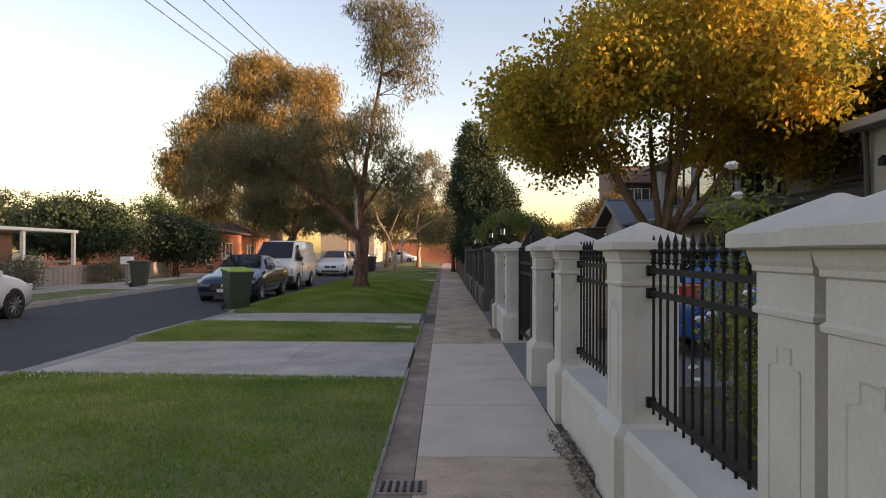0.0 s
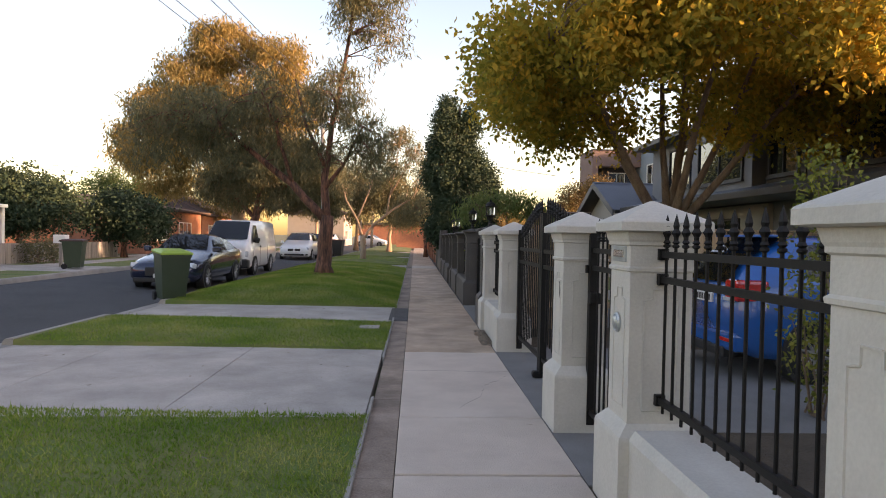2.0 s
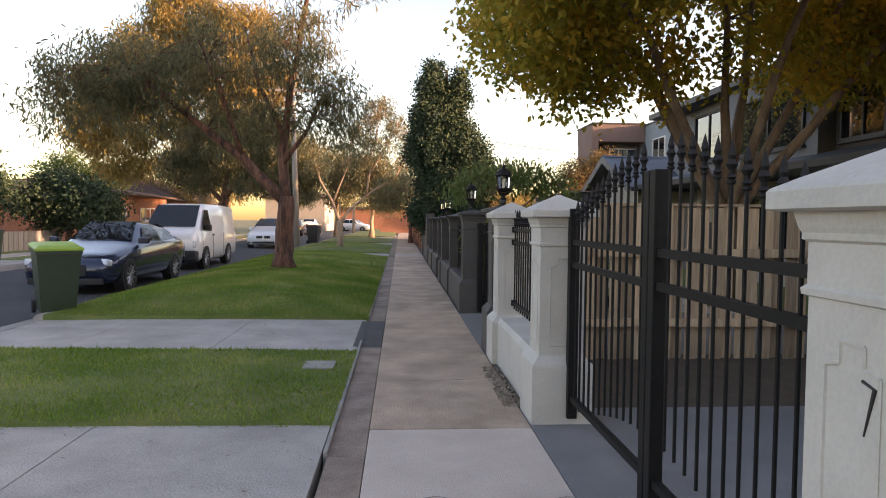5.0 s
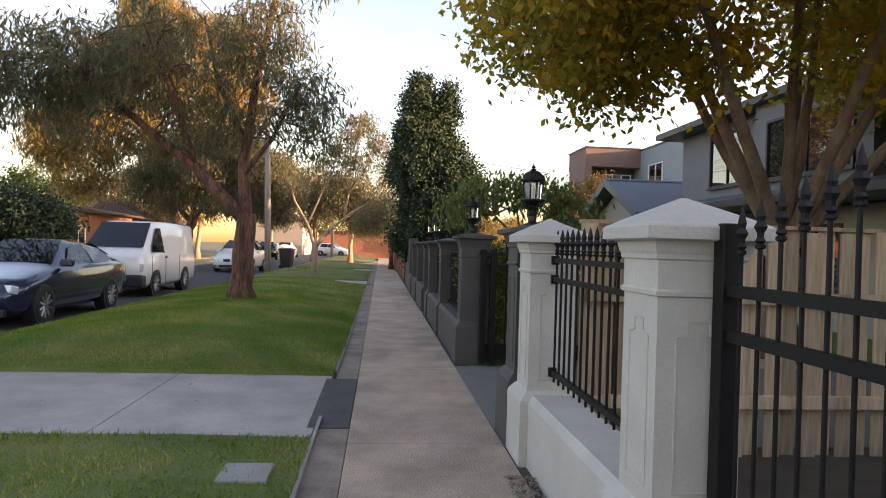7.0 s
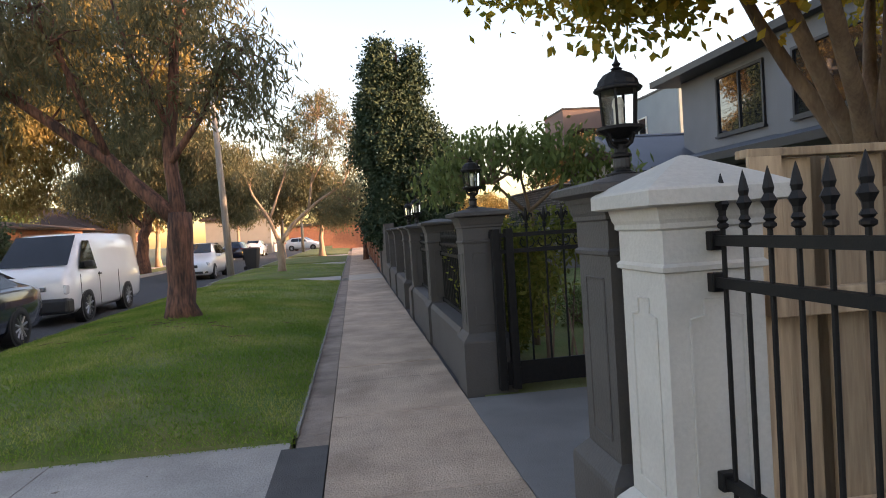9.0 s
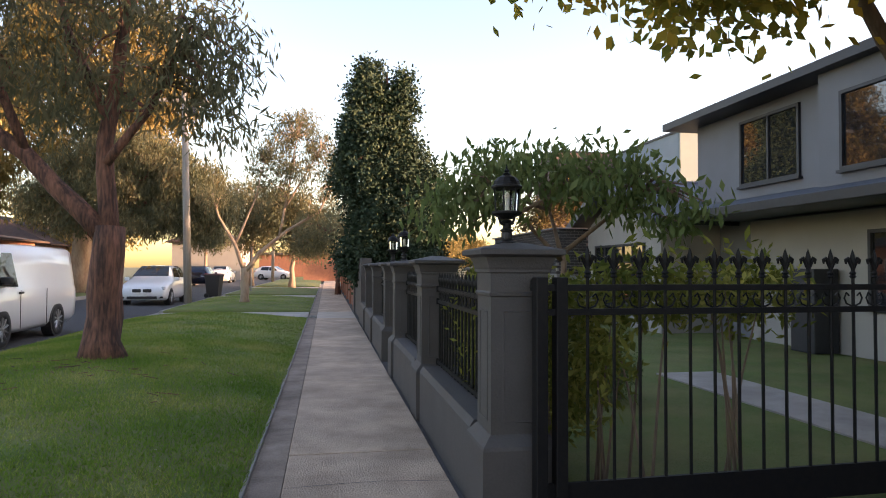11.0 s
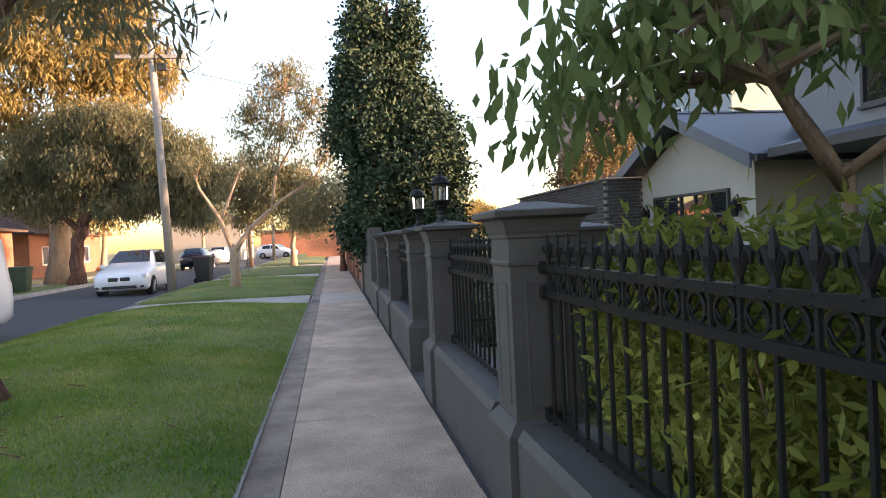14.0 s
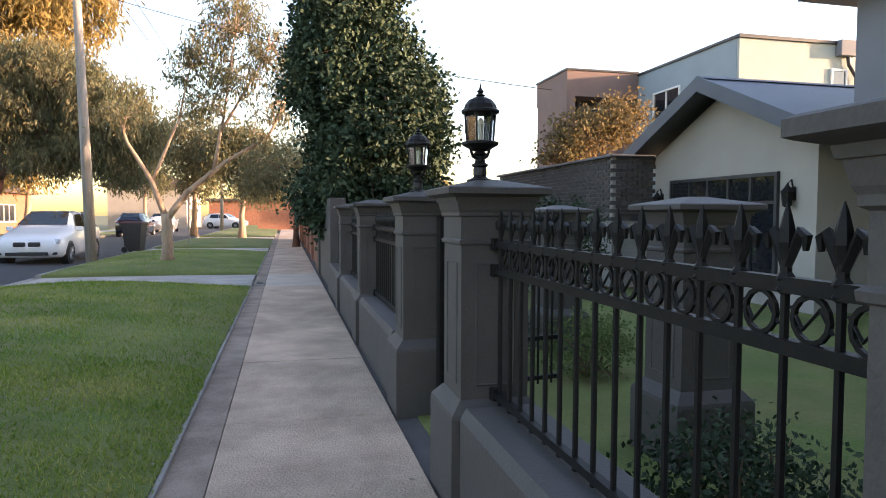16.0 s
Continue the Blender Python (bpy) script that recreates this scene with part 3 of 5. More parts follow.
# pedestrian gate, closed
pg = thing("pedestrian_gate", "closed black iron pedestrian gate with spear heads", "gate", at=(PX + 0.05, 7.12, 0))
for z in (1.37, 1.24, 0.16):
    part("rail", rail(bmesh.new(), 0, 0.02, 1.14, z, 0.018), M_IRON, pg)
for yy in (0.02, 1.13):
    part("gate_post", box(-0.03, 0.03, yy - 0.03, yy + 0.03, 0.06, 1.5, 0.004), M_IRON, pg)
for i in range(9):
    share("bar", GATE_BAR, pg, pose(0, 0.13 + i * 0.108, 0.02))
part("latch", box(-0.05, 0.03, 1.0, 1.08, 0.98, 1.06, 0.008), M_IRON, pg)
for z in (0.3, 1.2):
    part("hinge", box(-0.05, 0.05, 1.13, 1.17, z, z + 0.06, 0.005), M_IRON, pg)

# double drive gate, closed, its heads rising to the middle
dg = thing("double_drive_gate", "closed black iron double driveway gate with arched top", "gate", at=(PX + 0.06, 8.66, 0))
W = 3.03
for z in (1.32, 1.16, 0.2):
    part("rail", rail(bmesh.new(), 0, 0.03, W / 2 - 0.02, z, 0.02, 0.02), M_IRON, dg)
    part("rail", rail(bmesh.new(), 0, W / 2 + 0.02, W - 0.03, z, 0.02, 0.02), M_IRON, dg)
for yy, h in ((0.03, 1.5), (W - 0.03, 1.56), (W / 2 - 0.04, 1.72), (W / 2 + 0.04, 1.72)):
    part("gate_post", box(-0.035, 0.035, yy - 0.035, yy + 0.035, 0.05, h, 0.005), M_IRON, dg)
for i in range(26):
    yy = 0.12 + i * (W - 0.24) / 25
    if abs(yy - W / 2) < 0.07:
        continue
    share("bar", GATE_BAR, dg, pose(0, yy, 0.02 + 0.28 * math.sin(math.pi * yy / W) ** 1.5))
part("drop_bolt", box(-0.1, 0.02, W / 2 - 0.06, W / 2 + 0.04, 0.0, 0.07, 0.02), M_IRON, dg)

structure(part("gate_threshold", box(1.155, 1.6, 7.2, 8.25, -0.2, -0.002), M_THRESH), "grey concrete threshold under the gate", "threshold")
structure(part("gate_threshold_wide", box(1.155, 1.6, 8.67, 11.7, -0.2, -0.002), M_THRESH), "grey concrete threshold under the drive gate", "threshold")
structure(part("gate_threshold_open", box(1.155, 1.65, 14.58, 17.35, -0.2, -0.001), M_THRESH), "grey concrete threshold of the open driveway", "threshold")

# intercom and letter slot in the fourth pier
ic = thing("intercom", "round brushed-metal intercom button set in the pier", "intercom")
b = bmesh.new()
lathe(b, [(0.055, 0), (0.055, 0.008), (0.046, 0.016), (0.04, 0.012), (0.036, 0.02), (0.02, 0.026), (0.001, 0.028)], 20)
bmesh.ops.transform(b, matrix=pose(PX - 0.166, 6.95, 1.0, 0, -90, 0), verts=b.verts)
part("button", b, M_BRASS, ic)
ls = thing("letter_slot", "rectangular metal letter slot in the pier", "letterbox")
part("surround", box(PX - 0.176, PX - 0.163, 6.82, 7.04, 1.335, 1.42, 0.004), M_BRASS, ls)
part("flap", box(PX - 0.182, PX - 0.17, 6.85, 7.01, 1.36, 1.398, 0.003), M_CHROME, ls)

# grey fence
GP = [(14.375, 1), (17.695, 1), (20.5, 0), (23.07, 1), (24.64, 1), (27.385, 0), (30.025, 0)]
GL = "charcoal-grey rendered gate pier with moulded cap"
for cy, lamp in GP:
    dz = 0.06 if cy > 22 else 0.045 if cy > 19 else 0.01
    pier(GL + (" carrying a lantern" if lamp else ""), "grey gate piers", GX, cy, M_GREY, 0.17, 1.545 - dz, 1.655 - dz, 0.5, True)
for cx, cy in ((2.75, 23.3), (3.3, 26.5)):
    pier(GL + " inside the garden", "grey gate piers", cx, cy, M_GREY, 0.19, 1.42, 1.53, 0.4, True)
for a, b in ((17.695, 20.5), (20.5, 23.07), (24.64, 27.35), (27.35, 29.99), (29.99, 32.6)):
    low_wall(a + 0.27, b - 0.27, GX, M_GREY, "low charcoal rendered wall under an iron fence", 0.52, 0.2)
    panel(a + 0.18, b - 0.18, GX, "black iron panel with lily heads and ring frieze", "black lily panels", LILY_BAR, (1.28, 1.155, 0.555), 0.135, True)

og = thing("open_drive_gate", "black iron gate leaf standing open into the driveway", "gate", at=(GX + 0.12, 17.42, 0), rz=-88)
LW = 2.5
for z in (1.38, 1.24):
    part("rail", rail(bmesh.new(), 0, 0.0, LW, z, 0.018, 0.018), M_IRON, og)
part("kick_panel", rail(bmesh.new(), 0, 0.0, LW, 0.17, 0.1, 0.012), M_IRON, og)
for yy in (-0.03, 0.09, LW):
    part("gate_post", box(-0.04, 0.04, yy - 0.035, yy + 0.035, 0.03, 1.44, 0.006), M_IRON, og)
for i in range(14):
    yy = 0.26 + i * 0.165
    share("bar", GATE_LILY, og, pose(0, yy, 0.02))
    b = bmesh.new()
    tube(b, [(0, 0, 0.27), (0, 0, 0.66)], 0.010, 6)
    bmesh.ops.translate(b, vec=(0, yy, 0), verts=b.verts)
    part("bar_foot", b, M_IRON, og)
    b = bmesh.new()
    for s in (-1, 1):
        tube(b, [(0, yy + s * 0.012, 1.26), (0, yy + s * 0.05, 1.275), (0, yy + s * 0.066, 1.31), (0, yy + s * 0.05, 1.345), (0, yy + s * 0.03, 1.325)], 0.006, 5)
    part("scroll", b, M_IRON, og)
part("hinge", lathe(bmesh.new(), [(0.02, 1.36), (0.026, 1.38), (0.02, 1.42), (0.005, 1.44)], 8, -0.05, -0.05), M_IRON, og)

wg = thing("open_garden_gate", "black iron garden gate standing open inside the grey fence", "gate", at=(GX + 0.1, 24.34, 0), rz=-80)
part("hinge_post", box(-0.03, 0.03, -0.05, 0.02, -0.05, 1.42, 0.005), M_IRON, wg)
for z in (1.3, 1.17, 0.5, 0.2):
    part("rail", rail(bmesh.new(), 0, 0.0, 0.95, z, 0.016), M_IRON, wg)
for i in range(8):
    share("bar", LILY_BAR, wg, pose(0, 0.05 + i * 0.12, 0.02))
    b = bmesh.new()
    tube(b, [(0, 0.05 + i * 0.12, 0.15), (0, 0.05 + i * 0.12, 0.6)], 0.009, 6)
    part("bar_foot", b, M_IRON, wg)


def lantern(cx, cy, z):
    """A cast post lantern: foot, bracket arms, six-sided glazed body, domed roof with finial."""
    p = thing("pier_lantern", "black cast post lantern with clear glass on a grey pier", "lantern", "pier lanterns", (cx, cy, z))
    p.scale = (0.9, 0.9, 0.88)
    part("foot", lathe(bmesh.new(), [(0.075, 0), (0.075, 0.012), (0.05, 0.02), (0.036, 0.03), (0.036, 0.085), (0.046, 0.09), (0.046, 0.1), (0.03, 0.11), (0.026, 0.145), (0.045, 0.155), (0.03, 0.17)], 12), M_IRON, p)
    part("band", lathe(bmesh.new(), [(0.0375, 0.04), (0.0385, 0.045), (0.0385, 0.075), (0.0375, 0.08)], 12), M_PLASTIC, p)
    b = bmesh.new()
    for i in range(4):
        a = math.pi / 2 * i + 0.5
        c, s = math.cos(a), math.sin(a)
        tube(b, [(0.02 * c, 0.02 * s, 0.13), (0.06 * c, 0.06 * s, 0.15), (0.075 * c, 0.075 * s, 0.185), (0.06 * c, 0.06 * s, 0.21)], 0.008, 5)
    part("bracket", b, M_IRON, p)
    part("base_ring", lathe(bmesh.new(), [(0.04, 0.175), (0.085, 0.2), (0.105, 0.212), (0.105, 0.225), (0.085, 0.23)], 12), M_IRON, p)
    b = bmesh.new()
    for i in range(6):
        a = math.pi / 3 * i
        tube(b, [(0.076 * math.cos(a), 0.076 * math.sin(a), 0.225), (0.088 * math.cos(a), 0.088 * math.sin(a), 0.39)], 0.006, 5)
    part("glazing_bar", b, M_IRON, p)
    gl = part("glass", lathe(bmesh.new(), [(0.072, 0.228), (0.083, 0.388)], 6), M_LAMP, p)
    gl.visible_shadow = False
    part("candle", lathe(bmesh.new(), [(0.016, 0.23), (0.016, 0.31), (0.022, 0.325), (0.016, 0.35), (0.001, 0.365)], 8), M_CANDLE, p)
    part("roof", lathe(bmesh.new(), [(0.098, 0.385), (0.108, 0.392), (0.108, 0.402), (0.094, 0.412), (0.088, 0.435), (0.066, 0.462), (0.034, 0.478), (0.02, 0.482), (0.028, 0.49), (0.012, 0.5), (0.02, 0.512), (0.008, 0.525), (0.001, 0.56)], 12), M_IRON, p)
    return p


for cy, lamp in GP:
    if lamp:
        lantern(GX - 0.03, cy, 1.645 - (0.06 if cy > 22 else 0.01))

# tall rendered wall and brick fences further along
structure(part("wall_grey", box(1.25, 1.55, 32.6, 36.2, -0.1, 1.75, 0.01), M_GREY), "tall charcoal rendered boundary wall", "wall")
structure(part("wall_grey_end", box(1.2, 1.65, 36.2, 36.7, -0.1, 1.85, 0.01), M_GREY), "charcoal rendered end pier of the wall", "wall")
structure(part("wall_brick_far", box(1.3, 1.55, 37.5, 60.0, -0.1, 1.5, 0.01), M_BRICK), "red-brown brick front wall beside the footpath", "wall")
for cy in (37.6, 41.5, 45.5, 49.5, 53.5, 58):
    structure(part("brick_pier", box(1.22, 1.62, cy - 0.2, cy + 0.2, -0.1, 1.65, 0.01), M_BRICK), "red-brown brick fence pier", "pier")
structure(part("street_end_wall", box(-2.2, 6, 86, 86.4, -0.1, 2.1), M_BRICK), "red brick wall closing the far end of the footpath", "wall")

# gravel patch beside the low wall
n = 900
px, py = rng.uniform(1.03, 1.2, n), np.concatenate([rng.uniform(4.9, 6.4, n // 2), rng.uniform(12.1, 13.5, n - n // 2)])
v, f = leaves(rng, np.stack([px, py, np.full(n, 0.008)], 1), 0.006, 2, 0.022, 0.018, 0)
v[:, 2] = np.abs(v[:, 2])
tagged(new("gravel", mesh_np("gravel", v, f, M_GRAVEL)), "loose brown gravel along the foot of the fence", "gravel", kind="stuff")

# ---- trees ----
def tree(label, at, limbs, bark, blobs, leaf, twigs, per, spread, ln, wd, droop=0.3, shell=0.5, seed=1, twiglets=60):
    """Trunk and limbs as tapered tubes, fine twigs out to the leaf clusters, and a crown of single leaves."""
    t = thing("tree", label, "tree", "street and garden trees", at)
    rg = np.random.default_rng(seed)
    first = True
    ends = []
    for pts, r0, r1 in limbs:
        b = bmesh.new()
        k = len(pts)
        dense, rad = [], []
        for i in range(k - 1):
            for u in (0, 0.33, 0.66):
                p = Vector(pts[i]).lerp(Vector(pts[i + 1]), u)
                wob = 0.35 * r0 if (i or u) else 0.0
                dense.append(p + Vector(rg.normal(0, 0.3, 3)) * wob)
                rad.append(r0 + (r1 - r0) * (i + u) / (k - 1))
        dense.append(Vector(pts[-1]))
        rad.append(r1)
        if first:
            rad[0] *= 1.35
        tube(b, dense, rad, 10 if r0 > 0.08 else 7)
        part("trunk" if first else "limb", b, bark, t, "", True)
        ends += [tuple(p) for p in dense[len(dense) // 2:]]
        first = False
    pts = blob_points(rg, blobs, twiglets, 0.3)
    b = bmesh.new()
    ea = np.array(ends)
    for p in pts:
        j = np.argmin(((ea - p) ** 2).sum(1) + rg.uniform(0, 0.6, len(ea)))
        a, p = Vector(ea[j]), Vector(p)
        m = a.lerp(p, 0.5) + Vector((0, 0, 0.12 * (p - a).length))
        tube(b, [a, m, p], [0.022, 0.014, 0.005], 5)
    part("twig_growth", b, bark, t)["kind"] = "stuff"
    crown("crown", rg, blobs, twigs, per, spread, ln, wd, leaf, t, droop, shell)
    return t


# the autumn tree inside the garden: several stems from low down
J = (5.9, 18.2, 0)
jl = [([(0, 0, 0), (0, 0, 1.2), (-0.05, -0.1, 2.0)], 0.24, 0.2)]
for dx, dy, h, m in ((-3.0, -1.2, 5.4, 0.5), (-2.0, 0.8, 5.6, 0.4), (-0.9, -1.6, 6.2, 0.3), (0.2, -0.5, 6.6, 0.2), (1.4, -1.6, 6.0, 0.35), (2.6, -2.2, 5.4, 0.5), (-3.4, -2.8, 5.0, 0.55), (-0.3, -3.4, 5.4, 0.5), (1.0, 1.2, 5.8, 0.3)):
    jl.append(([(0, -0.05, 1.55), (dx * 0.22, dy * 0.22, 2.4), (dx * 0.62, dy * 0.62, 3.6 + m), (dx, dy, h)], 0.12, 0.025))
jb = [(-2.6, -2.4, 5.3, 1.7, 1.7, 1.2), (-3.3, -0.9, 4.6, 1.2, 1.4, 0.9), (-1.2, -3.6, 6.0, 1.8, 1.6, 1.4), (0.6, -2.2, 6.6, 2.2, 2.0, 1.3), (-0.6, 0.2, 6.6, 2.2, 2.0, 1.4), (2.2, -3.4, 5.6, 1.6, 1.4, 1.1), (-2.8, 0.9, 5.2, 1.7, 1.6, 1.2), (1.8, 0.6, 6.0, 1.7, 1.7, 1.2), (-2.2, -4.2, 5.0, 1.3, 1.2, 1.0), (-4.0, -2.6, 4.9, 0.9, 1.1, 0.8), (0.4, -4.6, 5.6, 1.5, 1.2, 1.2), (2.6, -1.2, 4.9, 1.3, 1.6, 0.9), (3.4, -2.6, 4.7, 1.1, 1.3, 0.8), (2.4, 1.6, 5.0, 1.4, 1.4, 1.0), (3.2, 0.2, 5.8, 1.5, 1.5, 1.0), (0.8, -5.6, 4.6, 1.0, 0.9, 0.6), (-1.5, -1.0, 3.9, 0.8, 0.8, 0.45), (0.3, -1.4, 4.2, 0.9, 0.9, 0.5), (1.7, -0.8, 4.0, 0.9, 0.9, 0.5), (-2.5, 0.3, 3.9, 0.7, 0.8, 0.45), (2.9, -1.6, 3.7, 0.8, 0.9, 0.5)]
tree("multi-stemmed garden tree with yellow and orange autumn leaves", J, jl, M_BARK2, jb, L_ORANGE, 2700, 30, 0.19, 0.14, 0.08, 0.35, 0.35, 3, 260)

# the leaning street gum on the mound
gz = strip_z(-2.6, 23.1) - 0.05
gl = [([(0, 0, 0), (0.02, 0, 0.9), (0.06, 0, 1.75)], 0.24, 0.19),
      ([(0.05, 0, 1.6), (-1.0, 0.1, 2.7), (-2.3, 0.1, 3.7), (-3.6, 0.0, 4.7)], 0.14, 0.04),
      ([(0.06, 0, 1.6), (-0.05, 0.1, 2.9), (0.15, 0.2, 4.5), (0.5, 0.4, 6.6), (0.8, 0.3, 8.8)], 0.13, 0.03),
      ([(0.0, 0, 2.6), (0.55, -0.1, 3.3), (1.1, -0.3, 4.4)], 0.07, 0.025),
      ([(-1.0, 0.1, 2.7), (-1.3, -0.5, 4.0), (-1.7, -1.0, 5.2)], 0.07, 0.025),
      ([(-0.02, 0.1, 3.2), (-0.7, 0.5, 4.6), (-1.1, 0.8, 6.0)], 0.07, 0.025)]
gb = [(-2.6, 0, 4.6, 1.5, 1.5, 0.9), (-4.2, 0.1, 4.6, 1.4, 1.3, 0.9), (-5.2, 0, 4.0, 0.9, 1.0, 0.9), (-1.2, -0.6, 5.0, 1.4, 1.4, 0.9), (0.8, -0.2, 4.3, 0.9, 0.9, 1.0), (1.5, -0.3, 3.7, 0.6, 0.7, 0.9), (0.3, 0.3, 5.5, 1.0, 1.0, 1.0), (0.7, 0.3, 8.0, 0.9, 0.9, 0.9), (1.3, 0.3, 8.9, 1.2, 1.1, 1.0), (1.7, 0.2, 7.3, 0.8, 0.8, 0.9), (0.2, 0.4, 9.6, 0.9, 0.9, 0.7), (-0.8, 0.5, 3.7, 1.0, 1.0, 0.7), (-3.4, 0.2, 3.7, 1.1, 1.0, 0.5)]
tree("leaning gum tree with rough red-brown bark on the mound", (-2.6, 23.1, gz), gl, M_BARK, gb, L_GUM, 800, 36, 0.15, 0.2, 0.034, 0.8, 0.25, 7, 170)

# second street tree
t2 = [([(0, 0, 0), (0.0, 0, 0.8), (-0.03, 0, 1.35)], 0.16, 0.13), ([(-0.03, 0, 1.25), (-0.35, 0, 2.2), (-0.95, 0, 3.2), (-1.2, 0.1, 4.1)], 0.085, 0.02), ([(0, 0, 1.2), (0.5, 0, 1.9), (1.5, 0, 2.75), (2.6, -0.1, 3.4), (3.1, -0.1, 4.4)], 0.095, 0.025), ([(1.2, 0, 2.5), (1.45, 0.2, 4.0), (1.8, 0, 6.2)], 0.06, 0.015), ([(1.4, 0.1, 3.6), (2.2, 0.2, 5.0), (2.7, 0.2, 5.9)], 0.045, 0.012), ([(-0.35, 0, 2.2), (0.3, 0.3, 3.9), (0.6, 0.3, 5.3)], 0.05, 0.012)]
b2 = [(1.8, 0, 6.7, 0.8, 0.8, 0.6), (1.1, 0.1, 5.9, 0.75, 0.8, 0.6), (2.7, 0.1, 5.9, 0.7, 0.8, 0.5), (0.6, 0.2, 5.2, 0.7, 0.8, 0.55), (1.9, 0.1, 5.0, 0.9, 0.9, 0.5), (3.1, 0, 5.0, 0.6, 0.7, 0.5), (0.9, 0.2, 4.3, 0.7, 0.8, 0.4), (2.7, 0, 4.1, 0.6, 0.7, 0.4), (2.4, 0, 3.3, 0.4, 0.5, 0.3), (-1.0, 0, 3.9, 0.5, 0.6, 0.4)]
tree("airy street gum forking into two pale limbs", (-2.65, 38.6, 0.1), t2, M_BARK3, b2, L_GUM, 300, 30, 0.14, 0.17, 0.04, 0.8, 0.25, 11, 150)
# broad drooping tree on the far verge
mt = [([(0, 0, 0), (0.1, 0, 1.6), (0.5, -0.2, 3.0)], 0.36, 0.26), ([(0.4, -0.2, 2.8), (2.2, -0.8, 4.6), (4.2, -1.2, 5.6)], 0.2, 0.05), ([(0.4, -0.2, 2.8), (0.8, -0.2, 5.0), (1.2, -0.3, 7.2)], 0.2, 0.05), ([(0.3, -0.1, 2.6), (-1.4, 0, 4.4), (-2.4, 0, 5.2)], 0.16, 0.05), ([(2.2, -0.8, 4.6), (3.0, -1.6, 6.6)], 0.1, 0.03)]
mb = [(0.8, -0.4, 7.4, 1.9, 1.8, 1.1), (3.0, -1.2, 7.2, 1.9, 1.8, 1.2), (5.0, -1.4, 6.0, 1.8, 1.7, 1.2), (6.2, -1.4, 4.8, 1.3, 1.4, 1.2), (-1.2, 0, 6.2, 1.7, 1.6, 1.3), (-2.6, 0, 5.0, 1.3, 1.4, 1.2), (1.8, -0.8, 5.6, 2.4, 1.9, 1.3), (4.4, -1.2, 4.2, 1.7, 1.5, 1.0), (2.4, -1.0, 3.9, 1.6, 1.5, 0.8), (-1.0, 0, 4.0, 1.4, 1.3, 0.8), (5.6, -1.3, 3.3, 1.0, 1.2, 0.7)]
tree("broad dense olive-green tree with drooping foliage over the street", (-11.8, 51.2, 0), mt, M_BARK, mb, L_GUM, 1500, 40, 0.24, 0.26, 0.06, 1.0, 0.35, 21, 120)

# the dark broad evergreen behind the grey wall
dl = [([(0, 0, 0), (0, 0, 2.4), (0.1, 0, 6.4), (0.1, 0, 7.8)], 0.2, 0.04)]
db = [(0.2, 0, 1.9, 1.75, 1.6, 1.1), (0.45, 0, 3.1, 1.75, 1.6, 1.1), (-0.35, 0, 4.3, 1.25, 1.4, 1.1), (1.0, -0.2, 4.0, 1.0, 1.1, 0.9), (-0.4, 0, 5.7, 1.0, 1.1, 1.0), (0.5, 0, 5.2, 0.8, 0.9, 0.8), (-0.5, 0, 7.0, 0.72, 0.75, 0.8), (0.55, 0, 6.7, 0.5, 0.55, 0.85), (0.62, 0, 7.5, 0.28, 0.3, 0.5), (-0.45, 0, 7.75, 0.4, 0.4, 0.45), (-1.05, 0, 4.9, 0.5, 0.6, 0.6), (1.4, 0, 4.7, 0.45, 0.5, 0.4)]
tree("tall dark dense evergreen behind the grey wall", (2.05, 34.9, 0), dl, M_BARK, db, L_DARK, 1900, 46, 0.15, 0.13, 0.075, 0.2, 0.45, 13, 90)
tree("dense dark shrubby tree overhanging the footpath", (0.9, 50, 0), [([(0, 0, 0), (0, 0, 2), (-0.4, 0, 3.4)], 0.14, 0.04)], M_BARK, [(-0.6, 0, 3.4, 1.9, 2.4, 1.2), (-1.4, 1, 2.7, 1.0, 1.8, 0.9), (0.6, 1, 4.2, 1.6, 2, 1.1)], L_GUM, 700, 18, 0.22, 0.2, 0.05, 0.6, 0.4, 17, 40)

# golden gums across the street
yl = [([(0, 0, 0), (0.1, 0, 3), (0.3, 0, 7), (0.4, 0, 11)], 0.5, 0.1), ([(0.2, 0, 4), (-2.5, 0, 6.5), (-5, 0, 8)], 0.22, 0.05), ([(0.3, 0, 6), (2.2, 0, 9), (3.4, 0, 11)], 0.2, 0.05)]
yb = [(-1.0, 0, 12.6, 2.2, 2.2, 1.5), (2.4, 0, 12.0, 1.9, 2, 1.4), (-2.8, 0, 10.6, 2.4, 2.2, 1.5), (-4.6, 0, 8.6, 2.2, 2.2, 1.6), (-6.2, 0, 6.6, 1.5, 2, 1.8), (-2.4, -0.5, 7.2, 2.4, 2, 1.8), (0.8, -0.5, 9.2, 2.2, 2, 1.6), (3.2, 0, 9.2, 2.0, 2, 1.6), (2.4, -0.5, 6.4, 2.0, 2, 1.5), (-4.4, -0.4, 4.8, 1.6, 1.6, 1.5), (0.0, -0.6, 5.4, 1.2, 1.2, 1.3)]
yl = [([(x * 1.22, y * 1.22, z * 1.2) for x, y, z in p], a * 1.25, c) for p, a, c in yl]
yb = [tuple(v * 1.22 for v in b) for b in yb]
tree("large old gum with golden drooping leaves across the street", (-13.4, 53.6, 0), yl, M_BARK3, yb, L_YELLOW, 1500, 46, 0.34, 0.38, 0.09, 0.9, 0.35, 19, 120)
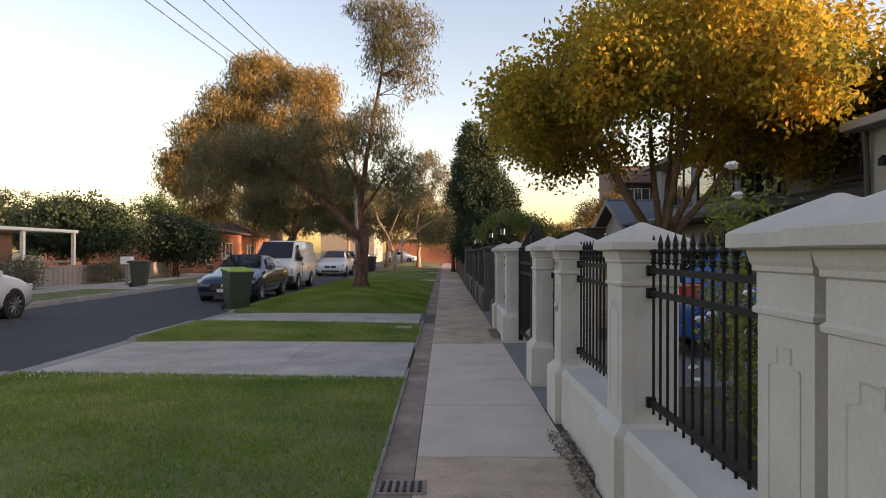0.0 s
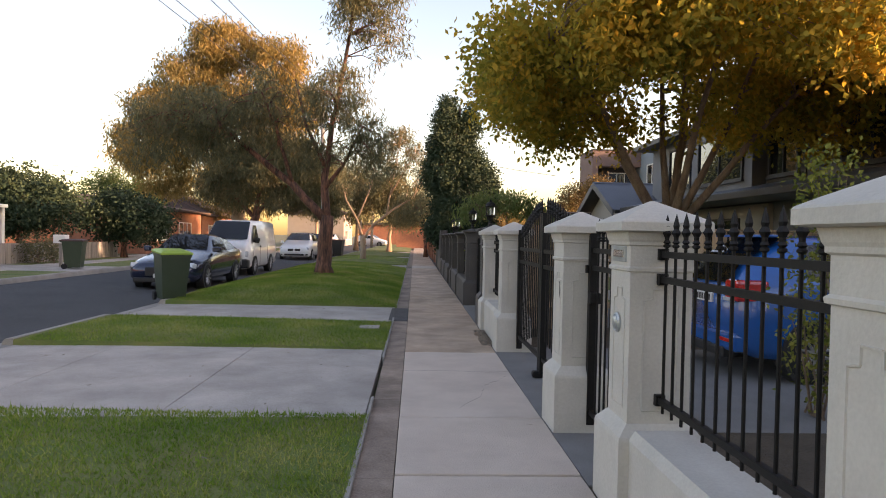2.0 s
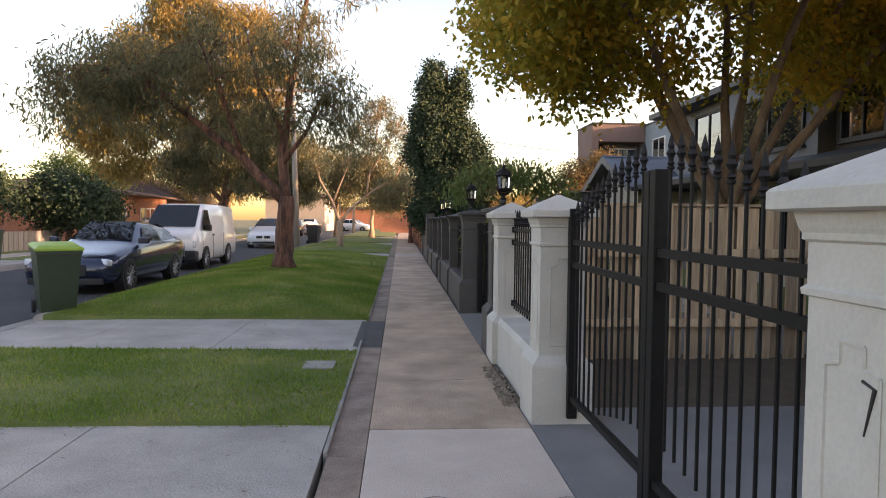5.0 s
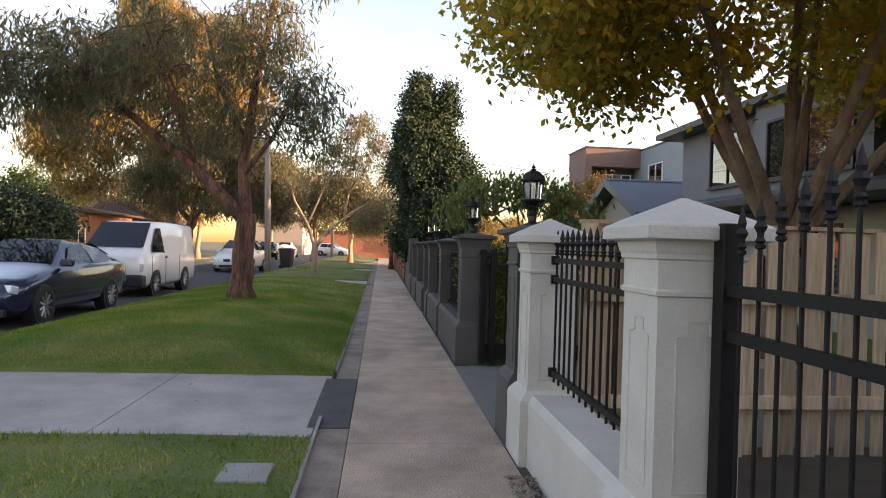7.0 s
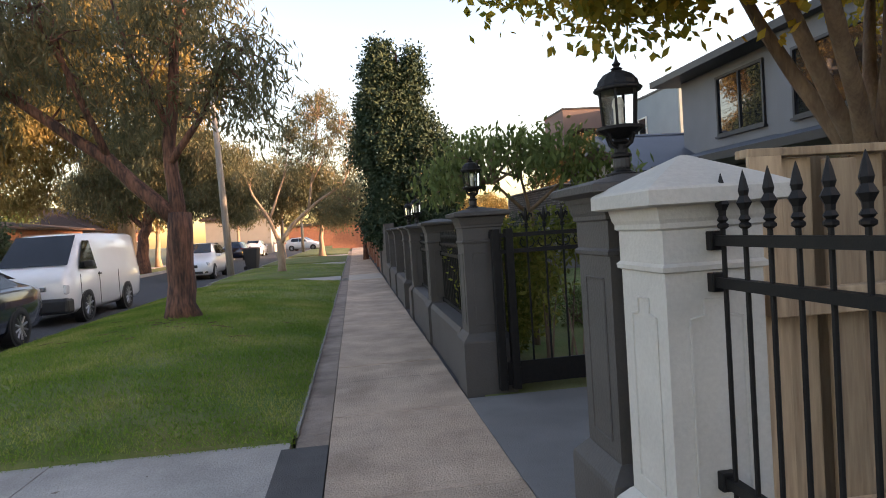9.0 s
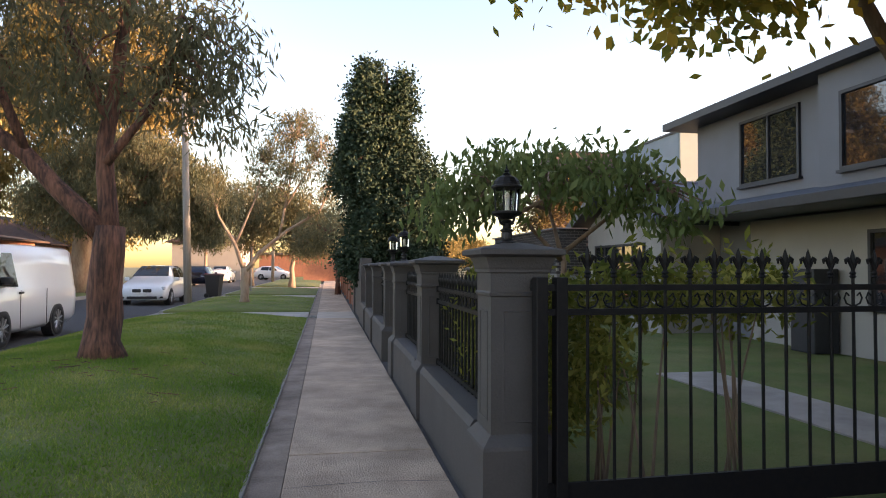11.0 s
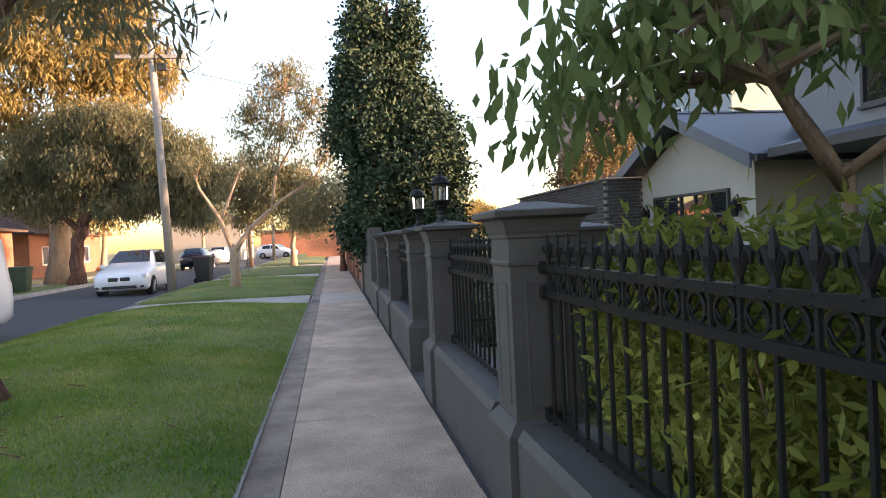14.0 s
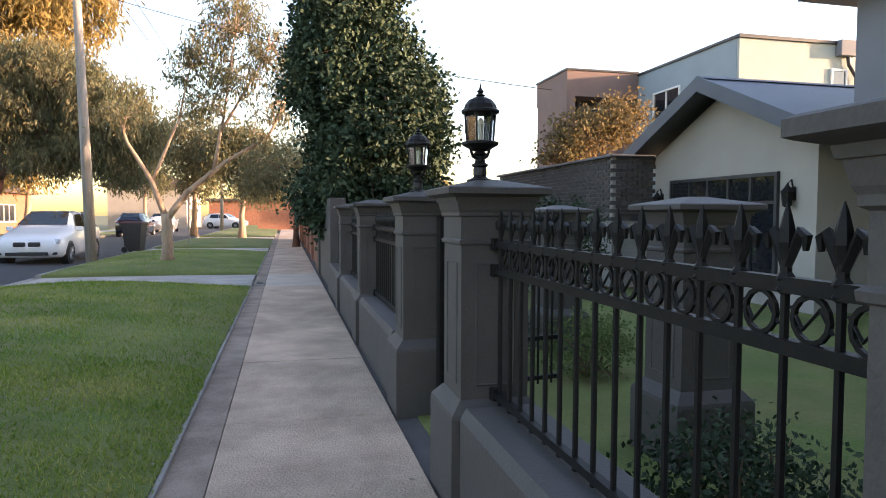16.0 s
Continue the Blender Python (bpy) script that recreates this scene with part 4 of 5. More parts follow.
for (x, y, h, s, sd) in ((-14, 62, 9, 1.2, 23), (-5.5, 66, 8, 1.0, 29), (-20, 70, 8.5, 1.2, 31), (-2.2, 62, 7.0, 0.8, 37), (-12, 84, 9.5, 1.3, 41)):
    bl = [(-1.2 * s, 0, h * 0.72, 2.0 * s, 2 * s, h * 0.2), (1.3 * s, 0, h * 0.66, 1.8 * s, 2 * s, h * 0.2), (0, 0, h * 0.9, 1.6 * s, 1.6 * s, h * 0.13), (0.4, 0, h * 0.45, 1.6 * s, 1.6 * s, h * 0.12)]
    tree("distant street gum with thin olive crown", (x, y, 0), [([(0, 0, 0), (0.1, 0, h * 0.3), (0.2, 0, h * 0.8)], 0.22, 0.05)], M_BARK3, bl, L_YELLOW if sd in (31, 23) else L_GUM, 300, 34, 0.32, 0.32, 0.09, 0.7, 0.4, sd, 30)
for (x, y, h, r, sd, lf, lb) in ((-18.5, 35, 4.2, 2.7, 43, L_DARK, "dense dark green hedge tree across the street"), (-22, 39, 4.4, 2.6, 47, L_DARK, "dense dark green hedge tree across the street"), (-15.4, 39, 3.4, 2.2, 53, L_DARK, "low rounded dark shrub across the street"), (-34, 52, 6.0, 5.0, 59, L_DARK, "broad dark tree behind the houses across the street"), (-25, 60, 6.5, 3.4, 61, L_LIGHT, "rounded green tree behind the houses across the street"), (9.5, 75, 5.2, 3.4, 67, L_YELLOW, "rounded yellow-green tree far behind the fences"), (15.5, 84, 5.0, 3.0, 71, L_YELLOW, "rounded yellow-green tree far behind the fences"), (6.3, 62, 4.0, 2.0, 73, L_RUST, "small rusty tree far behind the fences")):
    bl = [(-r * 0.4, 0, h * 0.62, r * 0.7, r * 0.7, h * 0.36), (r * 0.45, 0, h * 0.58, r * 0.65, r * 0.7, h * 0.34), (0, 0, h * 0.75, r * 0.6, r * 0.6, h * 0.28)]
    tree(lb, (x, y, 0), [([(0, 0, 0), (0, 0, h * 0.4), (0.1, 0, h * 0.7)], 0.16, 0.05)], M_BARK, bl, lf, 420, 34, 0.22, 0.2, 0.1, 0.2, 0.5, sd, 25)

# garden trees on the house side
tree("small garden tree with long drooping light green leaves", (2.4, 19.55, 0.02), [([(0, 0, -0.4), (0, 0, 1.0), (0.03, 0, 1.65)], 0.04, 0.026), ([(0, 0, 1.55), (-0.7, -0.3, 2.15)], 0.026, 0.009), ([(0, 0, 1.6), (0.6, -0.4, 2.15)], 0.026, 0.009), ([(0, 0, 1.6), (0, 0.5, 2.25)], 0.026, 0.009)], M_BARK2,
     [(-0.7, -0.2, 2.2, 0.5, 0.5, 0.28), (0.2, -0.5, 2.25, 0.6, 0.5, 0.28), (-0.2, 0.2, 2.4, 0.6, 0.5, 0.25), (-1.0, 0.2, 2.0, 0.35, 0.4, 0.22), (0.7, -0.7, 2.0, 0.4, 0.4, 0.22)], L_LIGHT, 340, 8, 0.08, 0.12, 0.04, 1.0, 0.2, 79, 40)
tree("rusty-leaved small tree behind the dark roof", (8.9, 36.6, 0), [([(0, 0, 0), (0, 0, 2), (0.1, 0, 3.5)], 0.1, 0.03)], M_BARK2, [(-0.5, 0, 3.6, 1.0, 0.9, 0.7), (0.5, 0, 4.1, 0.9, 0.9, 0.6), (-1.1, 0, 3.0, 0.7, 0.8, 0.6)], L_RUST, 420, 14, 0.16, 0.12, 0.07, 0.3, 0.4, 83, 40)


def shrub(label, at, blobs, leaf, twigs, per, spread, ln, wd, seed, droop=0.1):
    t = thing("shrub", label, "shrub", "garden shrubs", at)
    rg = np.random.default_rng(seed)
    b = bmesh.new()
    for p in blob_points(rg, blobs, 14, 0.2):
        q = Vector((blobs[0][0] + rg.normal(0, 0.15), blobs[0][1] + rg.normal(0, 0.3), 0))
        if len(blobs) > 1:
            j = int(np.argmin([(bb[0] - p[0]) ** 2 + (bb[1] - p[1]) ** 2 for bb in blobs]))
            q = Vector((blobs[j][0], blobs[j][1] + rg.normal(0, 0.1), 0))
        tube(b, [q, q.lerp(Vector(p), 0.5) + Vector((0, 0, 0.1)), Vector(p)], [0.012, 0.009, 0.003], 5)
    part("stem_growth", b, M_BARK2, t)["kind"] = "stuff"
    crown("foliage", rg, blobs, twigs, per, spread, ln, wd, leaf, t, droop, 0.35)
    return t


shrub("yellow-green leafy hedge pressing through the iron panel", (1.83, 19.1, -0.12), [(0, -0.85, 1.0, 0.36, 0.5, 0.62), (-0.02, 0.0, 1.0, 0.4, 0.5, 0.62), (0, 0.8, 1.0, 0.36, 0.5, 0.6), (-0.1, -0.4, 1.25, 0.28, 0.6, 0.38), (-0.1, 0.5, 1.22, 0.28, 0.6, 0.38), (-0.05, 0.1, 0.5, 0.3, 1.0, 0.4)], L_SHRUB, 1700, 11, 0.055, 0.078, 0.024, 89, 0.1)
shrub("yellow-green leafy shrub beside the open gate", (2.3, 17.75, 0), [(0, 0.2, 1.35, 0.45, 0.25, 0.22), (0.8, 0.3, 1.33, 0.5, 0.3, 0.22), (-0.25, 0.1, 0.9, 0.16, 0.2, 0.3)], L_SHRUB, 260, 9, 0.08, 0.10, 0.032, 97)
for i, (x, y) in enumerate(((2.3, 20.6), (2.6, 21.6), (3.4, 20.9), (2.2, 22.2), (3.0, 25.2), (2.3, 25.9), (2.4, 28.4))):
    shrub("low clipped dark green box shrub on the lawn", (x, y, 0), [(0, 0, 0.26, 0.42, 0.42, 0.28), (0.2, 0.1, 0.34, 0.26, 0.28, 0.2)], L_DARK if i % 2 else L_LIGHT, 260, 12, 0.06, 0.035, 0.022, 101 + i)
hedge = shrub("neatly clipped flat-topped green hedge behind the grey piers", (4.2, 31.0, 0), [(-1.2, 0, 0.9, 0.75, 0.5, 0.9), (-0.3, 0, 0.95, 0.75, 0.5, 0.9), (0.6, 0, 0.95, 0.75, 0.5, 0.88), (1.4, 0, 0.9, 0.6, 0.5, 0.88)], L_DARK, 1000, 12, 0.09, 0.07, 0.04, 113)
shrub("white-flowering rose bush behind the cream fence", (2.6, 6.0, 0), [(0, 0, 0.8, 0.35, 0.5, 0.7), (0.1, 0.3, 1.6, 0.25, 0.3, 0.5), (-0.1, -0.6, 0.5, 0.3, 0.4, 0.4)], L_SHRUB, 260, 9, 0.09, 0.06, 0.03, 117)
rose = thing("roses", "open white rose blooms on the bush", "flowers", kind="stuff")
rb = bmesh.new()
rr = random.Random(8)
for i in range(16):
    x, y, z = 2.5 + rr.uniform(-0.35, 0.35), 6.0 + rr.uniform(-0.7, 0.6), rr.uniform(0.25, 2.1)
    for k in range(7):
        a = k * 0.9
        tube(rb, [(x, y, z), (x + 0.035 * math.cos(a), y + 0.035 * math.sin(a), z + 0.015 + 0.004 * k)], [0.012, 0.02], 5)
part("blooms", rb, M_WHITE, rose)
shrub("climbing yellow-green shrub beside the blue car", (3.5, 8.7, 0), [(0, 0, 1.0, 0.3, 0.3, 0.9), (0.1, 0.1, 1.9, 0.22, 0.25, 0.4)], L_SHRUB, 200, 9, 0.08, 0.06, 0.03, 119)


# ---- vehicles ----
def car(name, label, at, rz, L, W, H, side, top, paint, seats_h=0.5, wheel_r=0.32, wheels=(0.85, 3.5), van=False, grille=M_PLASTIC):
    """A parked car, nose at local y = 0, built from cross sections along its length.
    side: (y, belt height, bonnet or roof height, half width at the roof) stations."""
    c = thing(name, label, "van" if van else "car", "parked vehicles", at, rz)
    hw = W / 2
    b = bmesh.new()
    loops = []
    for y, zl, zb, zt, ht, hb in side:
        h = hw * hb
        half = [(h * 0.86, zl), (h * 0.97, zl + 0.1), (h, zl + (zb - zl) * 0.55), (h * 0.985, zb - 0.05), (h * 0.96, zb), (hw * ht * 1.0 + (h * 0.96 - hw * ht) * 0.45, zb + (zt - zb) * 0.52), (hw * ht, zt - 0.05 * min(1, (zt - zb) * 4)), (hw * ht * 0.86, zt), (hw * ht * 0.4, zt + 0.012)]
        loops.append([(x, y, z) for x, z in half] + [(-x, y, z) for x, z in reversed(half)])
    rings(b, loops)
    part("body", b, paint, c, "", True)
    # glasshouse: panes laid just proud of the body
    for nm, quads in top:
        g = bmesh.new()
        up = 0.0 if nm == "side_window" else 0.05 if van else 0.03
        for q in quads:
            g.faces.new([g.verts.new((p[0], p[1], p[2] + up)) for p in q])
        bmesh.ops.solidify(g, geom=list(g.faces), thickness=0.006)
        part(nm, g, M_GLASS, c)
    for wy in wheels:
        for s in (-1, 1):
            wt = new("wheel")
            wt.parent = c
            wt.matrix_basis = pose(s * (hw - 0.10), wy, wheel_r, 0, 90 * s, 0)
            t = bmesh.new()
            lathe(t, [(wheel_r * 0.66, -0.1), (wheel_r * 0.94, -0.1), (wheel_r, -0.07), (wheel_r, 0.085), (wheel_r * 0.95, 0.112), (wheel_r * 0.7, 0.118), (wheel_r * 0.64, 0.09)], 26)
            part("tyre", t, M_TYRE, wt, "", True)
            t = bmesh.new()
            lathe(t, [(wheel_r * 0.2, 0.06), (wheel_r * 0.2, 0.112), (0.02, 0.118)], 12)
            for k in range(10):
                a = 2 * math.pi * k / 10
                tube(t, [(wheel_r * 0.15 * math.cos(a), wheel_r * 0.15 * math.sin(a), 0.1), (wheel_r * 0.66 * math.cos(a), wheel_r * 0.66 * math.sin(a), 0.105)], 0.02, 5)
            part("rim", t, M_RIM, wt)
            t = bmesh.new()
            lathe(t, [(wheel_r * 1.12, -0.11), (wheel_r * 1.12, 0.098), (wheel_r * 1.0, 0.1)], 26)
            part("wheel_arch", t, M_PLASTIC, wt)
    for s in (-1, 1):
        mir = bmesh.new()
        add_box(mir, s * hw * 0.94 - 0.03, s * hw * 0.94 + 0.2 * s, 0, 0.12, 0, 0.14, 0.03)
        bmesh.ops.translate(mir, vec=(0, 1.45 if not van else 0.95, 0.95 if not van else 1.18), verts=mir.verts)
        part("mirror", mir, paint if not van else M_PLASTIC, c)
    return c


def station(*rows):
    return rows


# each station: y, sill, belt, top, half width of the top, width of the body there (both as shares)
navy = car("parked_sedan", "dark navy low sedan parked at the kerb", (-6.25, 20.1, -0.04), 0, 4.64, 1.78, 1.42,
           station((0.0, 0.32, 0.55, 0.62, 0.62, 0.78), (0.12, 0.22, 0.62, 0.70, 0.72, 0.92), (0.5, 0.2, 0.72, 0.80, 0.78, 0.98), (1.3, 0.2, 0.86, 0.93, 0.8, 1.0), (1.55, 0.2, 0.89, 1.02, 0.76, 1.0), (2.2, 0.2, 0.92, 1.38, 0.6, 1.0), (2.8, 0.2, 0.94, 1.42, 0.6, 1.0), (3.5, 0.2, 0.96, 1.31, 0.6, 1.0), (4.1, 0.22, 0.97, 1.08, 0.7, 0.98), (4.5, 0.26, 0.92, 1.0, 0.72, 0.93), (4.64, 0.34, 0.8, 0.88, 0.7, 0.86)),
           [("windscreen", [[(-0.66, 1.5, 1.0), (0.66, 1.5, 1.0), (0.5, 2.2, 1.385), (-0.5, 2.2, 1.385)]]),
            ("side_window", [[(0.8, 1.75, 0.98), (0.83, 2.75, 0.985), (0.6, 2.75, 1.36), (0.6, 2.25, 1.335)]]), ("side_window", [[(0.835, 2.8, 0.985), (0.82, 3.75, 1.02), (0.63, 3.5, 1.25), (0.6, 2.8, 1.36)]]),
            ("side_window", [[(-0.8, 1.75, 0.98), (-0.6, 2.25, 1.335), (-0.6, 2.75, 1.36), (-0.83, 2.75, 0.985)]]),
            ("rear_window", [[(0.6, 4.12, 1.09), (-0.6, 4.12, 1.09), (-0.5, 3.5, 1.325), (0.5, 3.5, 1.325)]])], M_CARN, wheels=(0.85, 3.55))
part("grille", box(-0.4, 0.4, -0.03, 0.06, 0.36, 0.58, 0.02), M_PLASTIC, navy)
part("badge", lathe(bmesh.new(), [(0.07, 0.0), (0.07, 0.015), (0.05, 0.02)], 16), M_CHROME, navy).matrix_basis = pose(0, -0.03, 0.49, 90, 0, 0)
part("lower_grille", box(-0.7, 0.7, -0.02, 0.08, 0.2, 0.32, 0.02), M_PLASTIC, navy)
part("number_plate", box(-0.19, 0.19, -0.04, -0.02, 0.32, 0.42, 0.004), M_PLATE, navy)
for s in (-1, 1):
    h = bmesh.new()
    add_box(h, -0.2, 0.2, -0.06, 0.08, -0.065, 0.07, 0.03)
    part("headlight", h, M_HEAD, navy).matrix_basis = pose(s * 0.62, 0.17, 0.62, -15, 0, s * -24)

vanc = car("parked_van", "white panel van with black bumper parked at the kerb", (-6.5, 26.3, -0.04), 0, 4.7, 1.72, 1.98,
           station((0.0, 0.3, 0.8, 0.95, 0.84, 0.86), (0.1, 0.24, 0.9, 1.08, 0.86, 0.95), (0.35, 0.24, 1.0, 1.18, 0.86, 1.0), (1.15, 0.22, 1.08, 1.88, 0.78, 1.0), (1.5, 0.22, 1.08, 1.95, 0.8, 1.0), (2.5, 0.22, 1.08, 1.97, 0.82, 1.0), (4.4, 0.24, 1.08, 1.95, 0.82, 1.0), (4.62, 0.28, 1.06, 1.9, 0.8, 0.97), (4.7, 0.32, 1.02, 1.84, 0.76, 0.93)),
           [("windscreen", [[(-0.7, 0.40, 1.215), (0.7, 0.40, 1.215), (0.62, 1.13, 1.86), (-0.62, 1.13, 1.86)]]),
            ("side_window", [[(0.845, 0.62, 1.17), (0.85, 1.6, 1.12), (0.71, 1.6, 1.78), (0.72, 1.18, 1.78)]]), ("side_window", [[(-0.845, 0.62, 1.17), (-0.72, 1.18, 1.78), (-0.71, 1.6, 1.78), (-0.85, 1.6, 1.12)]])], M_CARW, wheel_r=0.34, wheels=(0.95, 3.5), van=True)
part("bumper", box(-0.84, 0.84, -0.06, 0.3, 0.26, 0.58, 0.06), M_PLASTIC, vanc)
part("grille", box(-0.42, 0.42, -0.035, 0.05, 0.74, 0.84, 0.015), M_CHROME, vanc)
for s in (-1, 1):
    part("headlight", box(-0.19, 0.19, -0.03, 0.1, -0.1, 0.1, 0.035), M_HEAD, vanc).matrix_basis = pose(s * 0.62, 0.08, 0.76, -8, 0, s * -14)
    part("door_handle", box(s * 0.865 - 0.015, s * 0.865 + 0.015, 1.62, 1.8, 0.98, 1.02, 0.008), M_PLASTIC, vanc)
    for yy in (0.62, 1.68, 2.9):
        part("door_seam", box(s * 0.862 - 0.004, s * 0.862 + 0.004, yy, yy + 0.012, 0.3, 1.05), M_PLASTIC, vanc)


def white_car(label, at, rz, paint):
    w = car("parked_hatchback", label, at, rz, 4.35, 1.8, 1.56,
            station((0.0, 0.32, 0.6, 0.68, 0.66, 0.78), (0.12, 0.22, 0.7, 0.78, 0.74, 0.92), (0.5, 0.2, 0.82, 0.92, 0.78, 0.98), (1.05, 0.2, 0.92, 1.03, 0.78, 1.0), (1.3, 0.2, 0.96, 1.12, 0.76, 1.0), (2.0, 0.2, 1.0, 1.5, 0.64, 1.0), (2.6, 0.2, 1.02, 1.56, 0.64, 1.0), (3.6, 0.2, 1.05, 1.52, 0.62, 1.0), (4.1, 0.24, 1.02, 1.3, 0.64, 0.96), (4.35, 0.34, 0.9, 1.0, 0.68, 0.9)),
            [("windscreen", [[(-0.68, 1.27, 1.115), (0.68, 1.27, 1.115), (0.54, 2.0, 1.515), (-0.54, 2.0, 1.515)]]),
             ("side_window", [[(0.83, 1.55, 1.04), (0.85, 2.6, 1.06), (0.66, 2.6, 1.48), (0.66, 2.05, 1.45)]]), ("side_window", [[(0.855, 2.65, 1.06), (0.84, 3.6, 1.1), (0.65, 3.5, 1.45), (0.66, 2.65, 1.48)]]),
             ("side_window", [[(-0.83, 1.55, 1.04), (-0.66, 2.05, 1.45), (-0.66, 2.6, 1.48), (-0.85, 2.6, 1.06)]]), ("side_window", [[(-0.855, 2.65, 1.06), (-0.66, 2.65, 1.48), (-0.65, 3.5, 1.45), (-0.84, 3.6, 1.1)]]),
             ("rear_window", [[(0.56, 4.16, 1.24), (-0.56, 4.16, 1.24), (-0.52, 3.66, 1.52), (0.52, 3.66, 1.52)]])], paint, wheels=(0.85, 3.52))
    for s in (-1, 1):
        part("kidney_grille", box(s * 0.19 - 0.16, s * 0.19 + 0.16, -0.03, 0.06, 0.53, 0.66, 0.03), M_PLASTIC, w)
        part("headlight", box(-0.2, 0.2, -0.03, 0.08, -0.06, 0.07, 0.03), M_HEAD, w).matrix_basis = pose(s * 0.62, 0.14, 0.68, -12, 0, s * -24)
        part("fog_light", box(s * 0.66 - 0.1, s * 0.66 + 0.1, 0.02, 0.1, 0.3, 0.37, 0.015), M_PLASTIC, w)
        part("tail_light", box(s * 0.66 - 0.16, s * 0.66 + 0.12, 4.15, 4.33, 0.86, 1.02, 0.03), M_TAIL, w)
    part("lower_grille", box(-0.55, 0.55, -0.01, 0.08, 0.28, 0.38, 0.02), M_PLASTIC, w)
    part("number_plate", box(-0.19, 0.19, -0.04, -0.02, 0.40, 0.50, 0.004), M_PLATE, w)
    return w


bmw = white_car("white compact people mover parked facing along the kerb", (-6.7, 40.6, -0.04), 0, M_CARW)
white_car("dark blue hatchback parked far up the street", (-9.4, 70, -0.04), 180, M_CARN)
white_car("white hatchback parked far up the street", (-9.3, 80, -0.04), 180, M_CARW)
white_car("white car parked at the far end of the street", (-3.6, 92, 0.0), 75, M_CARW)
white_car("white car parked across the street with its nose up the road", (-10.3, 12.6, -0.04), 180, M_CARW).matrix_basis = pose(-10.2, 16.3, -0.03, 0, 0, 180)
blue = white_car("bright blue hatchback parked inside the gate, tail to the street", (7.55, 10.9, -0.008), 90, M_CARB)
blue.scale = (1.0, 0.93, 1.0)
part("rear_plate", box(-0.22, 0.22, 4.33, 4.37, 0.78, 0.89, 0.004), M_PLATE, blue)
for k in range(6):
    part("plate_mark", box(-0.17 + k * 0.06, -0.135 + k * 0.06, 4.371, 4.374, 0.80, 0.87), M_PLASTIC, blue)
part("rear_bumper", box(-0.8, 0.8, 4.2, 4.40, 0.30, 0.50, 0.04), M_CARB, blue)
part("diffuser", box(-0.6, 0.6, 4.24, 4.42, 0.22, 0.33, 0.02), M_PLASTIC, blue)
for sx in (-1, 1):
    part("reflector", box(sx * 0.62 - 0.11, sx * 0.62 + 0.11, 4.385, 4.412, 0.40, 0.44, 0.006), M_TAIL, blue)
g = bmesh.new()
g.faces.new([g.verts.new(p) for p in ((-0.60, 4.385, 1.03), (0.60, 4.385, 1.03), (0.52, 4.12, 1.345), (-0.52, 4.12, 1.345))])
bmesh.ops.solidify(g, geom=list(g.faces), thickness=0.01)
part("tailgate_window", g, M_GLASS, blue)
for sx in (-1, 1):
    part("tail_lamp", box(sx * 0.70 - 0.15, sx * 0.70 + 0.15, 4.02, 4.40, 0.84, 1.07, 0.04), M_TAIL, blue)
    part("lamp_lens", box(sx * 0.66 - 0.1, sx * 0.66 + 0.1, 4.37, 4.412, 0.835, 0.88, 0.008), M_HEAD, blue)
part("spoiler", box(-0.56, 0.56, 3.66, 3.95, 1.525, 1.56, 0.012), M_CARB, blue)


def wheelie_bin(label, at, rz, body, lid, lean=0.0):
    b_ = thing("wheelie_bin", label, "bin", "wheelie bins", at, rz)
    b_.matrix_basis = pose(*at, lean, 0, rz)
    m = bmesh.new()
    rings(m, [[(-w, -d, z), (w, -d, z), (w, d, z), (-w, d, z)] for w, d, z in ((0.22, 0.24, 0.06), (0.225, 0.25, 0.1), (0.285, 0.33, 0.95), (0.30, 0.35, 0.95), (0.30, 0.35, 1.0))])
    part("body", m, body, b_)
    m = bmesh.new()
    rings(m, [[(-w, -d, z), (w, -d, z), (w, d + 0.03, z), (-w, d + 0.03, z)] for w, d, z in ((0.305, 0.36, 1.0), (0.315, 0.37, 1.01), (0.315, 0.37, 1.035), (0.26, 0.3, 1.07), (0.2, 0.22, 1.08))])
    part("lid", m, lid, b_)
    for s in (-1, 1):
        w = bmesh.new()
        lathe(w, [(0.02, -0.025), (0.1, -0.025), (0.1, 0.025), (0.02, 0.025)], 16)
        part("wheel", w, M_TYRE, b_).matrix_basis = pose(s * 0.26, 0.25, 0.1, 0, 90, 0)
    m = bmesh.new()
    tube(m, [(-0.26, 0.37, 0.98), (-0.22, 0.44, 1.0), (0.22, 0.44, 1.0), (0.26, 0.37, 0.98)], 0.015, 6)
    part("handle", m, body, b_)
    return b_


wheelie_bin("dark green wheelie bin with lime lid leaning at the kerb", (-4.95, 17.2, 0.0), 35, M_BIN, M_LID, 4)
wheelie_bin("dark wheelie bin beside the street tree", (-4.7, 44.6, 0.1), 80, M_PLASTIC, M_MAROON)
wheelie_bin("dark green wheelie bin with maroon lid across the street", (-12.2, 27.6, 0.02), 100, M_BIN, M_MAROON)
wheelie_bin("dark wheelie bin beside a far driveway", (-12.0, 46.0, 0.02), 90, M_BIN, M_BIN)
lb = thing("letterbox", "small white letterbox on a post across the street", "letterbox", at=(-13.2, 28.6, 0.02))
part("post", box(-0.05, 0.05, -0.05, 0.05, 0, 0.9), M_POLE, lb)
part("box", box(-0.22, 0.22, -0.16, 0.16, 0.9, 1.22, 0.02), M_WHITE, lb)


